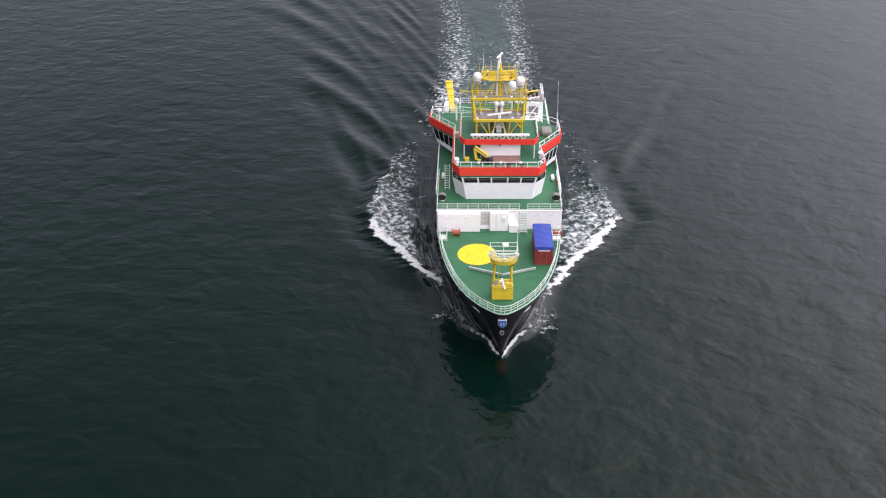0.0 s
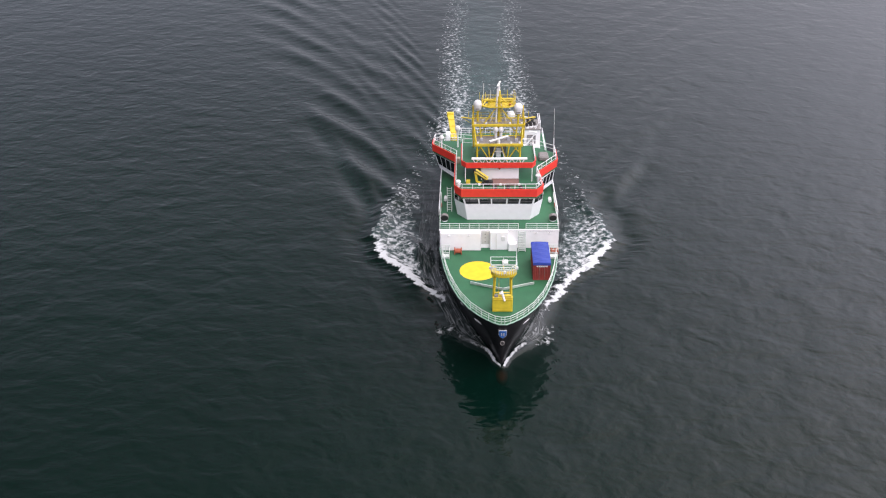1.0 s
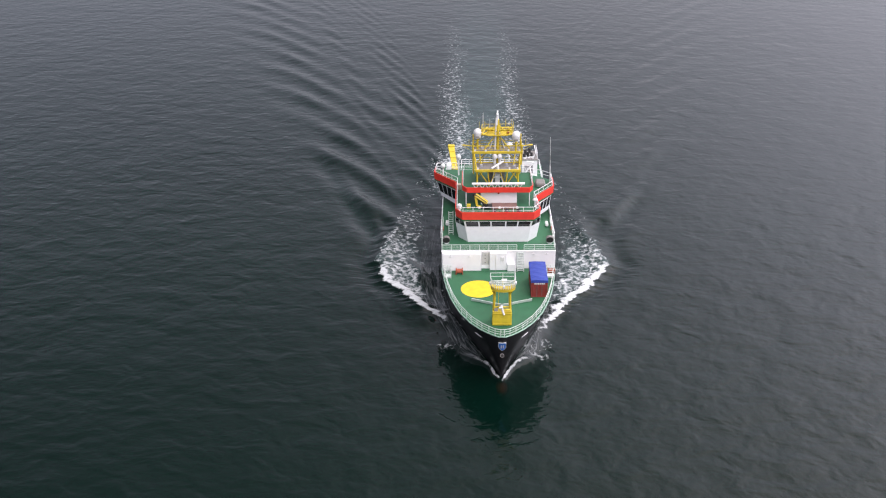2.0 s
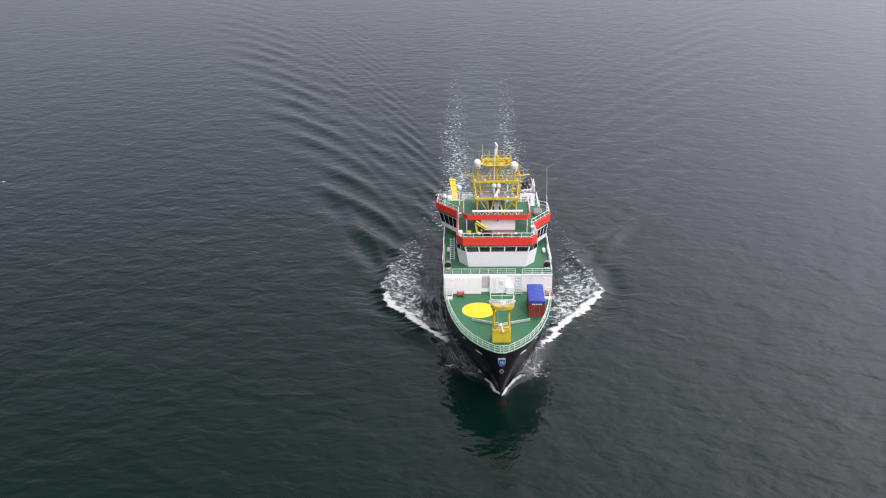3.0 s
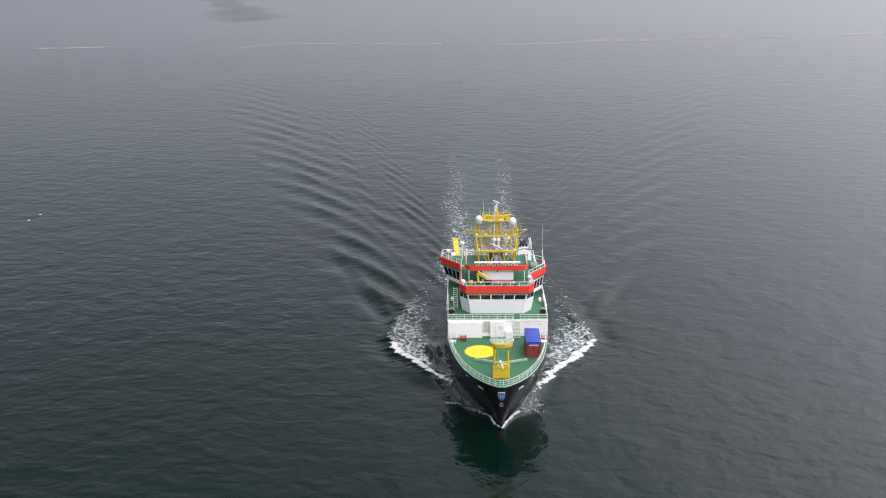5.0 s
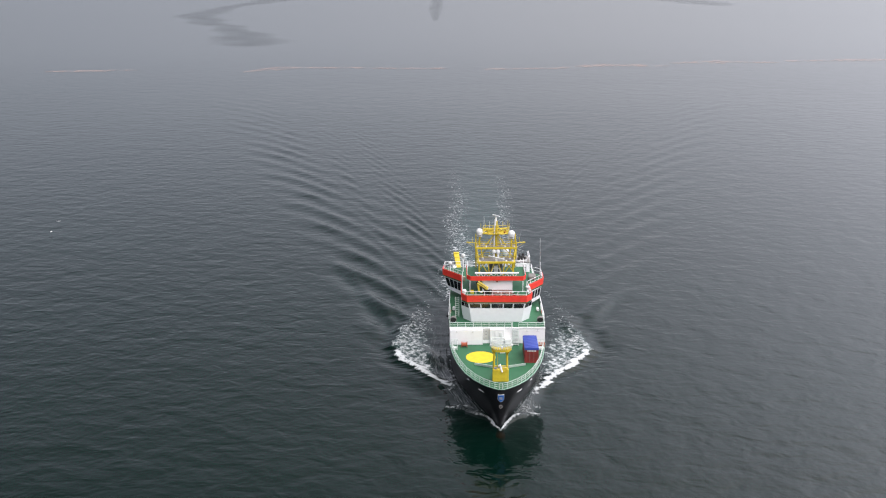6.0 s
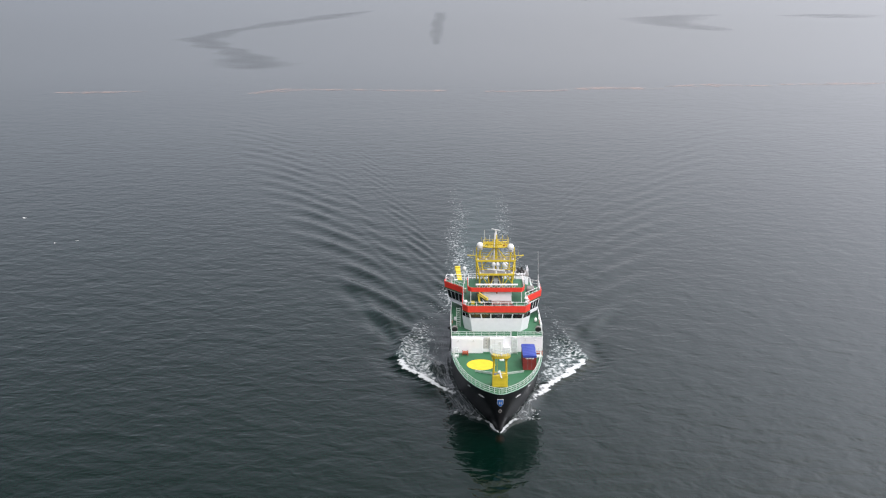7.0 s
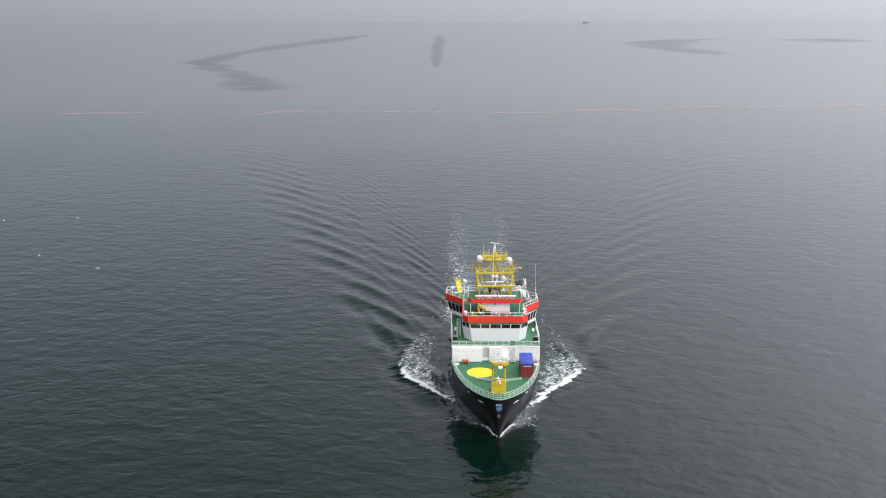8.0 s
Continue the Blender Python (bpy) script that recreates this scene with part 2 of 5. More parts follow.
def again(ob, at, turn=0.0):
    """Another piece of the same shape on the same parent."""
    o = bpy.data.objects.new(ob.name.split(".")[0], ob.data)
    scene.collection.objects.link(o)
    o.parent, o.location = ob.parent, at
    o.rotation_euler = (0, 0, turn)
    return o


def box(bm, x0, x1, y0, y1, z0, z1, bevel=0.03):
    r = bmesh.ops.create_cube(bm, size=1)
    for v in r["verts"]:
        v.co = Vector((x0 + (v.co.x + 0.5) * (x1 - x0), y0 + (v.co.y + 0.5) * (y1 - y0), z0 + (v.co.z + 0.5) * (z1 - z0)))
    if bevel:
        bmesh.ops.bevel(bm, geom=list({e for v in r["verts"] for e in v.link_edges}), offset=bevel, segments=1, affect="EDGES")
    return bm


def tube(bm, p, q, r=0.05, seg=6, r2=None):
    p, q = Vector(p), Vector(q)
    d = q - p
    m = Matrix.Translation((p + q) / 2) @ d.to_track_quat("Z", "Y").to_matrix().to_4x4()
    bmesh.ops.create_cone(bm, cap_ends=True, segments=seg, radius1=r, radius2=r if r2 is None else r2, depth=d.length, matrix=m)
    return bm


def beam(bm, p, q, w=0.2):
    return tube(bm, p, q, w * 0.7, 4)


def prism(bm, low, z0, z1, top=None):
    top = top or low
    a = [bm.verts.new((x, y, z0)) for x, y in low]
    c = [bm.verts.new((x, y, z1)) for x, y in top]
    k = len(low)
    for i in range(k):
        bm.faces.new((a[i], a[(i + 1) % k], c[(i + 1) % k], c[i]))
    bm.faces.new(c)
    bm.faces.new(a[::-1])
    bmesh.ops.recalc_face_normals(bm, faces=bm.faces)
    return bm


def offset(poly, d):
    """Move a closed outline inwards by d (outline counter-clockwise)."""
    out = []
    k = len(poly)
    for i in range(k):
        a, p, c = Vector(poly[i - 1]), Vector(poly[i]), Vector(poly[(i + 1) % k])
        u, v = (p - a).normalized(), (c - p).normalized()
        nu, nv = Vector((-u.y, u.x)), Vector((-v.y, v.x))
        s = nu + nv
        s = s / max(0.4, s.dot(nu)) * d
        out.append((p.x + s.x, p.y + s.y))
    return out


def band(bm, poly, z0, z1, thick, flare=0.0, skip=()):
    """A wall of even thickness that follows a closed outline."""
    inner, low = offset(poly, thick), offset(poly, flare)
    inlow = offset(poly, thick + flare)
    k = len(poly)
    ring = [[bm.verts.new((x, y, z)) for x, y in pts] for pts, z in ((low, z0), (poly, z1), (inner, z1), (inlow, z0))]
    for i in range(k):
        if i in skip:
            continue
        j = (i + 1) % k
        for a, c in ((0, 1), (1, 2), (2, 3), (3, 0)):
            bm.faces.new((ring[a][i], ring[a][j], ring[c][j], ring[c][i]))
    bmesh.ops.recalc_face_normals(bm, faces=bm.faces)
    return bm


def dome(bm, x, y, z, r, stretch=1.0, seg=14):
    m = Matrix.Translation((x, y, z)) @ Matrix.Diagonal((r, r, r * stretch, 1))
    bmesh.ops.create_uvsphere(bm, u_segments=seg, v_segments=9, radius=1, matrix=m)
    return bm


def along(path, step):
    """Points at even steps on an open path of (x, y)."""
    pts, out = [Vector(p) for p in path], []
    for a, c in zip(pts, pts[1:]):
        k = max(1, round((c - a).length / step))
        out += [a.lerp(c, i / k) for i in range(k)]
    return out + [pts[-1]]


def railing(parent, path, z, height=1.05, step=1.6, mat=None, label="", bars=3):
    """A guard rail: one mesh of bars, and posts as pieces of their own."""
    mat = mat or RAIL
    bm = bmesh.new()
    for i in range(bars):
        h = z + height * (i + 1) / bars
        for a, c in zip(path, path[1:]):
            tube(bm, (*a, h), (*c, h), 0.032 if i < bars - 1 else 0.045, 5)
    r = part("railing", bm, mat, parent, label)
    spots = along(path, step)
    post = part("post", tube(bmesh.new(), (0, 0, 0), (0, 0, height), 0.045, 5), mat, r, at=(*spots[0], z))
    for p in spots[1:]:
        again(post, (p.x, p.y, z))
    return r


# ---- sea: one sheet to the horizon ----
def sea():
    bm = bmesh.new()
    radii = [0, 40, 90, 160, 260, 400, 600, 850, 1150, 1500, 1900, 2300, 2700, 3100, 3500, 3900, 4300, 4700, 4900]
    seg, rows = 96, []
    for r in radii:
        z = -0.7 + 58.0 * max(0.0, (r - 1500) / 3400) ** 2
        if r == 0:
            rows.append([bm.verts.new((0, -120, z))])
        else:
            rows.append([bm.verts.new((r * math.cos(2 * math.pi * i / seg), -120 + r * math.sin(2 * math.pi * i / seg), z)) for i in range(seg)])
    for a, c in zip(rows, rows[1:]):
        for i in range(seg):
            j = (i + 1) % seg
            bm.faces.new((a[0], c[i], c[j]) if len(a) == 1 else (a[i], c[i], c[j], a[j]))
    for f in bm.faces:
        f.smooth = True
    tagged(part("water", bm, sea_mat), "dark green-grey open sea with small wind ripples", "sea", kind="structure")


sea()


def smooth(a, c, v):
    t = np.clip((v - a) / (c - a), 0, 1)
    return t * t * (3 - 2 * t)


def hull_half(y):
    """Half breadth at the deck edge and at the waterline."""
    d = np.interp(y, [-1.95, -1.8, -1.3, 0, 2.2, 5, 7, 9.5, 12.5, 17, 19.1, 26, 60, 70], [0.0, 0.5, 1.3, 2.9, 4.6, 6.05, 6.75, 7.5, 8.15, 8.8, 9.05, 9.3, 9.3, 8.6])
    w = np.interp(y, [0, 3.4, 5, 7, 12, 18, 26, 36, 60, 70], [0.0, 1.5, 2.3, 3.2, 5.2, 7.2, 8.7, 9.2, 9.0, 7.6])
    return d, w


def build_wake():
    """Ship's waves and foam, as one rigid sheet that goes along with the ship."""
    def steps(marks):
        out = [marks[0][0]]
        for (a, h), (c, _) in zip(marks, marks[1:]):
            out += list(np.arange(a + h, c - 1e-6, h)) + [c]
        return np.array(out)
    half = steps([(0, 0.2), (12, 0.26), (24, 0.5), (60, 0.8), (90, 1.5), (160, 3.0), (280, 8.0)])
    xs = np.r_[-half[:0:-1], half]
    ys = steps([(-90, 4), (-6, 0.5), (-1.5, 0.22), (38, 0.4), (90, 0.55), (180, 1.1), (320, 3), (560, 3)])
    X, Y = np.meshgrid(xs, ys)
    ax, side = np.abs(X), np.sign(X)
    k0 = 9.81 / SPEED ** 2
    Z = np.zeros_like(X)
    # spreading waves from the bow, the shoulder and the stern
    for y0, amp, out, low, high, mid in ((9.0, 1.0, 8.0, 10, 69, 52), (52.0, 0.5, 8.0, 10, 69, 58), (66.0, 0.8, 6.5, 48, 73, 65)):
        angles = np.radians(np.linspace(low, high, 90))
        step = angles[1] - angles[0]
        for sgn in (-1, 1):
            xi, off = Y - y0, sgn * X - out
            acc = np.zeros_like(X)
            for th in angles:
                weight = math.exp(-((math.degrees(th) - mid) / 15) ** 2) * step * (1 + 0.5 * math.sin(th * 37 + y0))
                acc += weight * np.sin(k0 / math.cos(th) ** 2 * (xi * math.cos(th) - off * math.sin(th)))
            reach = smooth(0, 14, xi) * smooth(0.0, 6.0, off + 7) * smooth(1.0, 0.86, off / (0.36 * np.maximum(xi, 1) + 9.0))
            Z += (1.0 if sgn < 0 else 0.62) * amp * acc * reach * np.exp(-np.maximum(xi, 0) / (420 if mid < 60 else 150))
    spot = (Y > 50) & (Y < 120) & (ax > 22) & (ax < 45)
    Z *= 0.155 / Z[spot].std()
    Z *= 0.75 + 0.25 * np.sin(0.11 * X + 0.05 * Y + 1.0) * np.sin(0.07 * Y - 0.06 * X) + 0.2 * np.sin(0.23 * X - 0.09 * Y)
    Z += 0.9 * (Z * Z - 0.02)
    Z *= smooth(8.0, 13.0, ax + 60 * (Y < 6) + 60 * (Y > 72))
    # the two breaking bow waves: crest line, ridge, closed foam on the crest, torn foam behind it
    left = X < 0
    line = np.where(left, np.interp(Y, [12, 15.5, 19.6, 25, 33, 38, 46, 60, 68, 80], [6.5, 8.5, 11.4, 15.6, 20.5, 21.4, 20.9, 18.3, 13.8, 8]),
                    np.interp(Y, [8, 11, 14, 20, 27, 33.5, 38, 44, 56, 68, 80], [4.6, 6.0, 7.5, 10.3, 15.2, 19.5, 20.2, 19.3, 17.4, 15.5, 10]))
    wob = 0.4 * np.sin(Y * 0.7 + side) + 0.2 * np.sin(Y * 1.37 + 1.3 * side) + 0.24 * np.sin(Y * 2.6 + 2 * side) + 0.14 * np.sin(Y * 4.9 + side) + 0.12 * np.sin(Y * 7.7 + 0.9 * X)
    inside = line + wob - ax
    tear = np.sin(0.9 * X + 1.7 * np.sin(0.5 * Y)) * np.sin(0.75 * Y + 1.3 * np.sin(0.6 * X + 1)) + 0.6 * np.sin(1.9 * X - 0.8 * Y) * np.sin(1.4 * Y + 0.5 * X)
    ridge = np.exp(-((inside - 1.0) / 1.5) ** 2) * smooth(13, 22, Y) * smooth(64, 38, Y)
    Z += 0.8 * ridge
    Z -= 0.28 * np.exp(-((inside + 2.8) / 2.0) ** 2) * smooth(16, 30, Y) * smooth(75, 45, Y)
    # the steep shoulder wave that runs out behind each foam patch
    trough = np.interp(Y, [38, 49.4, 75.5, 99, 130], [20.5, 23.8, 33.6, 43.5, 56])
    steep = smooth(38, 47, Y) * smooth(112, 58, Y) * np.where(left, 0.8, 0.28)
    Z += steep * (0.4 * np.exp(-((ax - trough + 3.0) / 1.5) ** 2) - 0.42 * np.exp(-((ax - trough) / 1.9) ** 2))
    inner = np.where(left, np.interp(Y, [14, 22, 30, 45, 60, 70], [8.6, 11.6, 13.7, 13.9, 14.6, 12.6]), np.interp(Y, [12, 20, 25.6, 30.6, 44, 70], [6.6, 8.5, 9.4, 11.0, 13.4, 13.0]))
    thick = np.where(left, np.interp(Y, [15, 19, 26, 34, 40], [0.4, 1.6, 2.8, 1.7, 0.8]), np.interp(Y, [9, 13, 20, 28, 36], [0.4, 0.7, 1.5, 2.3, 1.3]))
    span = np.where(left, smooth(14.0, 18.5, Y), smooth(9.0, 17, Y)) * smooth(39, 34, Y)
    cover = 1.25 * smooth(-0.25, 0.1, inside) * smooth(1.25, 0.5, inside / thick - 0.18 * tear) * span
    body = smooth(-0.2, 0.5, inside) * smooth(-1.4, 1.4, ax - inner + 1.1 * tear)
    dense = np.where(left, np.interp(Y, [15, 20, 28, 36, 44, 52, 60, 70], [0.5, 0.78, 0.76, 0.7, 0.56, 0.42, 0.3, 0.0]), np.interp(Y, [11, 16, 30, 41, 46, 52, 74], [0.2, 0.52, 0.74, 0.64, 0.34, 0.24, 0.0]))
    cover = np.maximum(cover, body * dense * (1 + 0.16 * tear))
    cover = np.maximum(cover, 0.26 * np.exp(-((ax - 15.5 + 1.5 * np.sin(0.2 * Y)) / 2.2) ** 2) * smooth(44, 54, Y) * smooth(95, 62, Y) * (0.6 + 0.5 * tear))
    # small curls at the stem, and torn patches behind them
    d, w = hull_half(np.clip(Y, 0, 78))
    near = np.interp(Y, [0, 3.4, 5, 7, 9], [0.25, 2.1, 3.9, 6.2, 8.8]) + 0.1 * np.sin(2.1 * Y + side) + 0.04 * np.sin(6.3 * Y) - ax
    on = smooth(-0.6, 0.4, Y) * smooth(np.where(left, 6.9, 6.2), 4.4, Y)
    Z += 0.45 * np.exp(-((near - 0.3) / 0.5) ** 2) * on
    cover = np.maximum(cover, 1.4 * np.exp(-((near - 0.1) / np.interp(Y, [0, 2, 6], [0.13, 0.2, 0.26])) ** 2) * on * (0.82 + 0.3 * smooth(5, 2.0, Y) + 0.12 * tear))
    patch = np.where(left, np.exp(-((X + 7.9) / 1.5) ** 2 - ((Y - 9.2) / 0.8) ** 2), np.exp(-((X - 6.0) / 1.6) ** 2 - ((Y - 6.6) / 1.0) ** 2))
    cover = np.maximum(cover, 0.66 * patch)
    spray = smooth(0.0, 1.2, near) * smooth(3, 6, Y) * smooth(13.5, 9.0, Y) * smooth(-0.2, 0.6, ax - w)
    cover = np.maximum(cover, 0.3 * spray * (1 + 0.5 * tear))
    # drawn-out streaks that follow the flow from the stem along the hull
    curl = np.interp(Y, [0, 3.4, 5, 7, 9, 14, 20], [0.25, 2.1, 3.9, 5.9, 7.2, 8.6, 30])
    fan = np.minimum(inner, curl) - w
    q = (ax - w) / np.maximum(fan, 0.4)
    streak = smooth(-0.05, 0.06, q) * smooth(1.1, 0.85, q) * smooth(2.5, 6, Y) * smooth(74, 30, Y) * (1 - 0.6 * smooth(20, 36, Y))
    lane = sum(k * np.exp(-((q - c - 0.03 * np.sin(0.33 * Y + 9 * c)) / 0.06) ** 2) for c, k in ((0.2, 0.8), (0.5, 0.8), (0.85, 1.0)))
    # the water climbs a little up the flare
    Z += 1.0 * np.exp(-(np.maximum(ax - w, 0) / 1.9) ** 2) * smooth(1.0, 6, Y) * smooth(27, 11, Y)
    Z += 0.07 * lane * smooth(5, 9, Y) * smooth(60, 34, Y)
    cover = np.maximum(cover, 0.24 * np.exp(-((ax - w - 0.3) / 0.5) ** 2) * smooth(10, 16, Y) * smooth(82, 70, Y))
    # the two uneven bands astern with pale stirred-up water between them
    aft = smooth(64, 74, Y)
    sway = 0.9 * np.sin(0.09 * Y + 1) + 0.5 * np.sin(0.23 * Y)
    bands = np.exp(-((X + 7.9 + 0.012 * (Y - 100) + sway) / 3.6) ** 2) + 0.88 * np.exp(-((X - 6.4 - 0.012 * (Y - 100) + 0.7 * sway) / 3.4) ** 2)
    fade = np.exp(-np.maximum(Y - 82, 0) / 85) * smooth(330, 170, Y)
    cover = np.maximum(cover, aft * bands * fade * (0.78 + 0.18 * tear))
    cover = np.maximum(cover, 0.3 * aft * np.exp(-((X + 0.8) / 7.5) ** 4) * np.exp(-np.maximum(Y - 76, 0) / 40))
    foam = (0.27 + 0.28 * cover + 0.3 * np.maximum(cover - 0.9, 0)) * smooth(0.0, 0.12, cover)
    aerated = aft * np.exp(-((X + 0.8) / 8.5) ** 4) * 0.34 * np.exp(-np.maximum(Y - 84, 0) / 75) * (0.8 + 0.25 * tear)
    aerated = np.maximum(aerated, 0.2 * body * smooth(18, 28, Y) * smooth(56, 36, Y))
    aerated = np.maximum(aerated, 0.035 * steep * np.exp(-((ax - trough + 0.9) / 1.5) ** 2))
    # the outer rim sinks into the sea
    rim = smooth(0, 170, 280 - ax) * smooth(0, 30, Y + 90) * smooth(0, 200, 560 - Y)
    Z = Z * rim - 0.78 * (1 - rim)
    Z = np.maximum(Z, -0.62 * rim - 0.78 * (1 - rim))
    ny, nx = X.shape
    me = bpy.data.meshes.new("wake")
    idx = np.arange(ny * nx).reshape(ny, nx)
    quads = np.stack([idx[:-1, :-1], idx[:-1, 1:], idx[1:, 1:], idx[1:, :-1]], -1).reshape(-1, 4)
    me.from_pydata(np.stack([X, Y, Z], -1).reshape(-1, 3).tolist(), [], quads.tolist())
    # water over the bulb is clear enough to show its paint
    clear = 0.3 * np.exp(-(X / 1.0) ** 2 - ((Y + 1.7) / 1.5) ** 2) * (1 - np.clip(foam, 0, 1))
    for name, val in (("foam", foam), ("aerated", aerated), ("clear", clear), ("streak", streak), ("flow_across", 5.0 * q + 20 * (X > 0)), ("flow_along", Y)):
        me.attributes.new(name, "FLOAT", "POINT").data.foreach_set("value", val.astype(np.float32).ravel())
    me.polygons.foreach_set("use_smooth", [True] * len(me.polygons))
    me.materials.append(wake_mat)
    return tagged(new("wake", me), "ship's spreading waves with white foam at the bow and astern", "wake", kind="stuff")


wake = build_wake()

# ---- the ship ----
ship = tagged(new("research_ship"), "black-hulled work ship with green decks, red bands and yellow masts", "ship")
DECK, BOAT, ROOF, TOP = 8.44, 11.5, 16.4, 19.3

def hull():
    stations = [-1.95, -1.8, -1.3, -0.6, 0.3, 1.2, 2.2, 3.6, 5, 7, 9.5, 12.5, 15, 17, 19.1, 23, 28, 36, 44, 50, 56.9, 57.1, 63, 70]
    bm = bmesh.new()
    rows = []
    for y in stations:
        d, _ = hull_half(y)
        top = DECK if y < 57 else 3.6
        row = []
        for i in range(11):
            f = i / 10
            z = -2.2 + (top + 2.2) * f
            up = max(0.0, z / DECK)
            # the stem rakes forward with height; sections flare towards the deck
            stem = 0.35 - 2.3 * up ** 1.5 if z > 0 else 0.35
            yy = max(y, stem)
            s = max(0.0, yy - stem)
            _, w = hull_half(s + 0.0)
            half = w + (d - w) * up ** 1.7 if z > 0 else w * (0.55 + 0.45 * f / 0.2)
            if yy > y:
                half = 0.0
            row.append((max(0.012, half), yy, z))
        rows.append(row)
    for sgn in (-1, 1):
        vs = [[bm.verts.new((sgn * p[0], p[1], p[2])) for p in row] for row in rows]
        for a, c in zip(vs, vs[1:]):
            for i in range(10):
                bm.faces.new((a[i], a[i + 1], c[i + 1], c[i]))
        if sgn < 0:
            keep = vs
    bm.faces.new([v for v in keep[-1]] + [v for v in reversed(vs[-1])])
    bmesh.ops.remove_doubles(bm, verts=bm.verts, dist=0.03)
    bmesh.ops.recalc_face_normals(bm, faces=bm.faces)
    for f in bm.faces:
        f.smooth = True
    part("hull", bm, BLACK, ship, "glossy black flared steel hull")


def outline(y0, y1, inset=0.0):
    ys = [y for y in (-1.95, -1.8, -1.3, -0.6, 0.3, 1.2, 2.2, 3.6, 5, 7, 9.5, 12.5, 15, 17, 19.1, 23, 28, 36, 46, 50, 57, 60, 65, 70) if y0 <= y <= y1]
    out = []
    for y in ys:
        d = float(hull_half(y)[0])
        out.append((max(0.0, d - inset), y + (inset if y < -1.5 else 0)))
    return out


hull()
bulb = dome(bmesh.new(), 0, 0, 0, 1.0, 1.0, 18)
part("bulbous_bow", bulb, paint("red_brown_bottom_paint", (0.3, 0.05, 0.025), 0.6), ship, "red-brown bulbous bow just under the surface").matrix_local = Matrix.Translation((0, -0.6, -0.78)) @ Matrix.Diagonal((0.9, 2.6, 0.6, 1))
right = outline(-1.95, 19.1, 0.02)
fore = [(-x, y) for x, y in right[::-1] if x > 0.05] + [(x, y) for x, y in right if x > 0.05]
fore_closed = fore
part("deck", prism(bmesh.new(), fore_closed, DECK - 0.1, DECK + 0.01), GREEN, ship, "green painted forecastle deck")
edge = bmesh.new()
for a, c in zip(fore, fore[1:]):
    tube(edge, (*a, DECK + 0.04), (*c, DECK + 0.04), 0.1, 6)
part("deck_edge", edge, paint("pale_green_edge", (0.25, 0.4, 0.32), 0.5), ship)
inner = outline(-1.95, 17.6, 0.25)
railing(ship, [(-x, y) for x, y in inner[::-1] if x > 0.05] + [(x, y) for x, y in inner if x > 0.05], DECK, 1.1, 1.5, label="pale forecastle guard rail")
disc = bmesh.new()
bmesh.ops.create_circle(disc, cap_ends=True, segments=64, radius=2.73, matrix=Matrix.Translation((-3.2, 12.35, DECK + 0.018)))
part("winching_mark", disc, DISC, ship, "plain yellow circle painted on the green deck")

# breakwater: two white plates in a flat V
for sx, xe, ye in ((-1, -4.35, 8.75), (1, 4.75, 8.65)):
    bm = bmesh.new()
    d = Vector((xe - 0.2, ye - 6.95, 0))
    nrm = Vector((-d.y, d.x, 0)).normalized() * 0.05
    base, tip = Vector((0.2, 6.95, DECK)), Vector((xe, ye, DECK))
    q = [base - nrm, tip - nrm, tip + nrm, base + nrm]
    lean = Vector((0, -0.2, 0.5))
    vs = [bm.verts.new(p) for p in q] + [bm.verts.new(p + lean) for p in q]
    for f in ((0, 1, 5, 4), (1, 2, 6, 5), (2, 3, 7, 6), (3, 0, 4, 7), (4, 5, 6, 7)):
        bm.faces.new([vs[i] for i in f])
    bmesh.ops.recalc_face_normals(bm, faces=bm.faces)
    w = part("breakwater", bm, RAIL, ship, "low white steel breakwater plate")
    for i in range(5):
        p = base.lerp(tip, (i + 0.5) / 5)
        part("bracket", tube(bmesh.new(), p + Vector((0, 0.6, 0)), p + Vector((0, -0.12, 0.4)), 0.04, 4), RAIL, w)


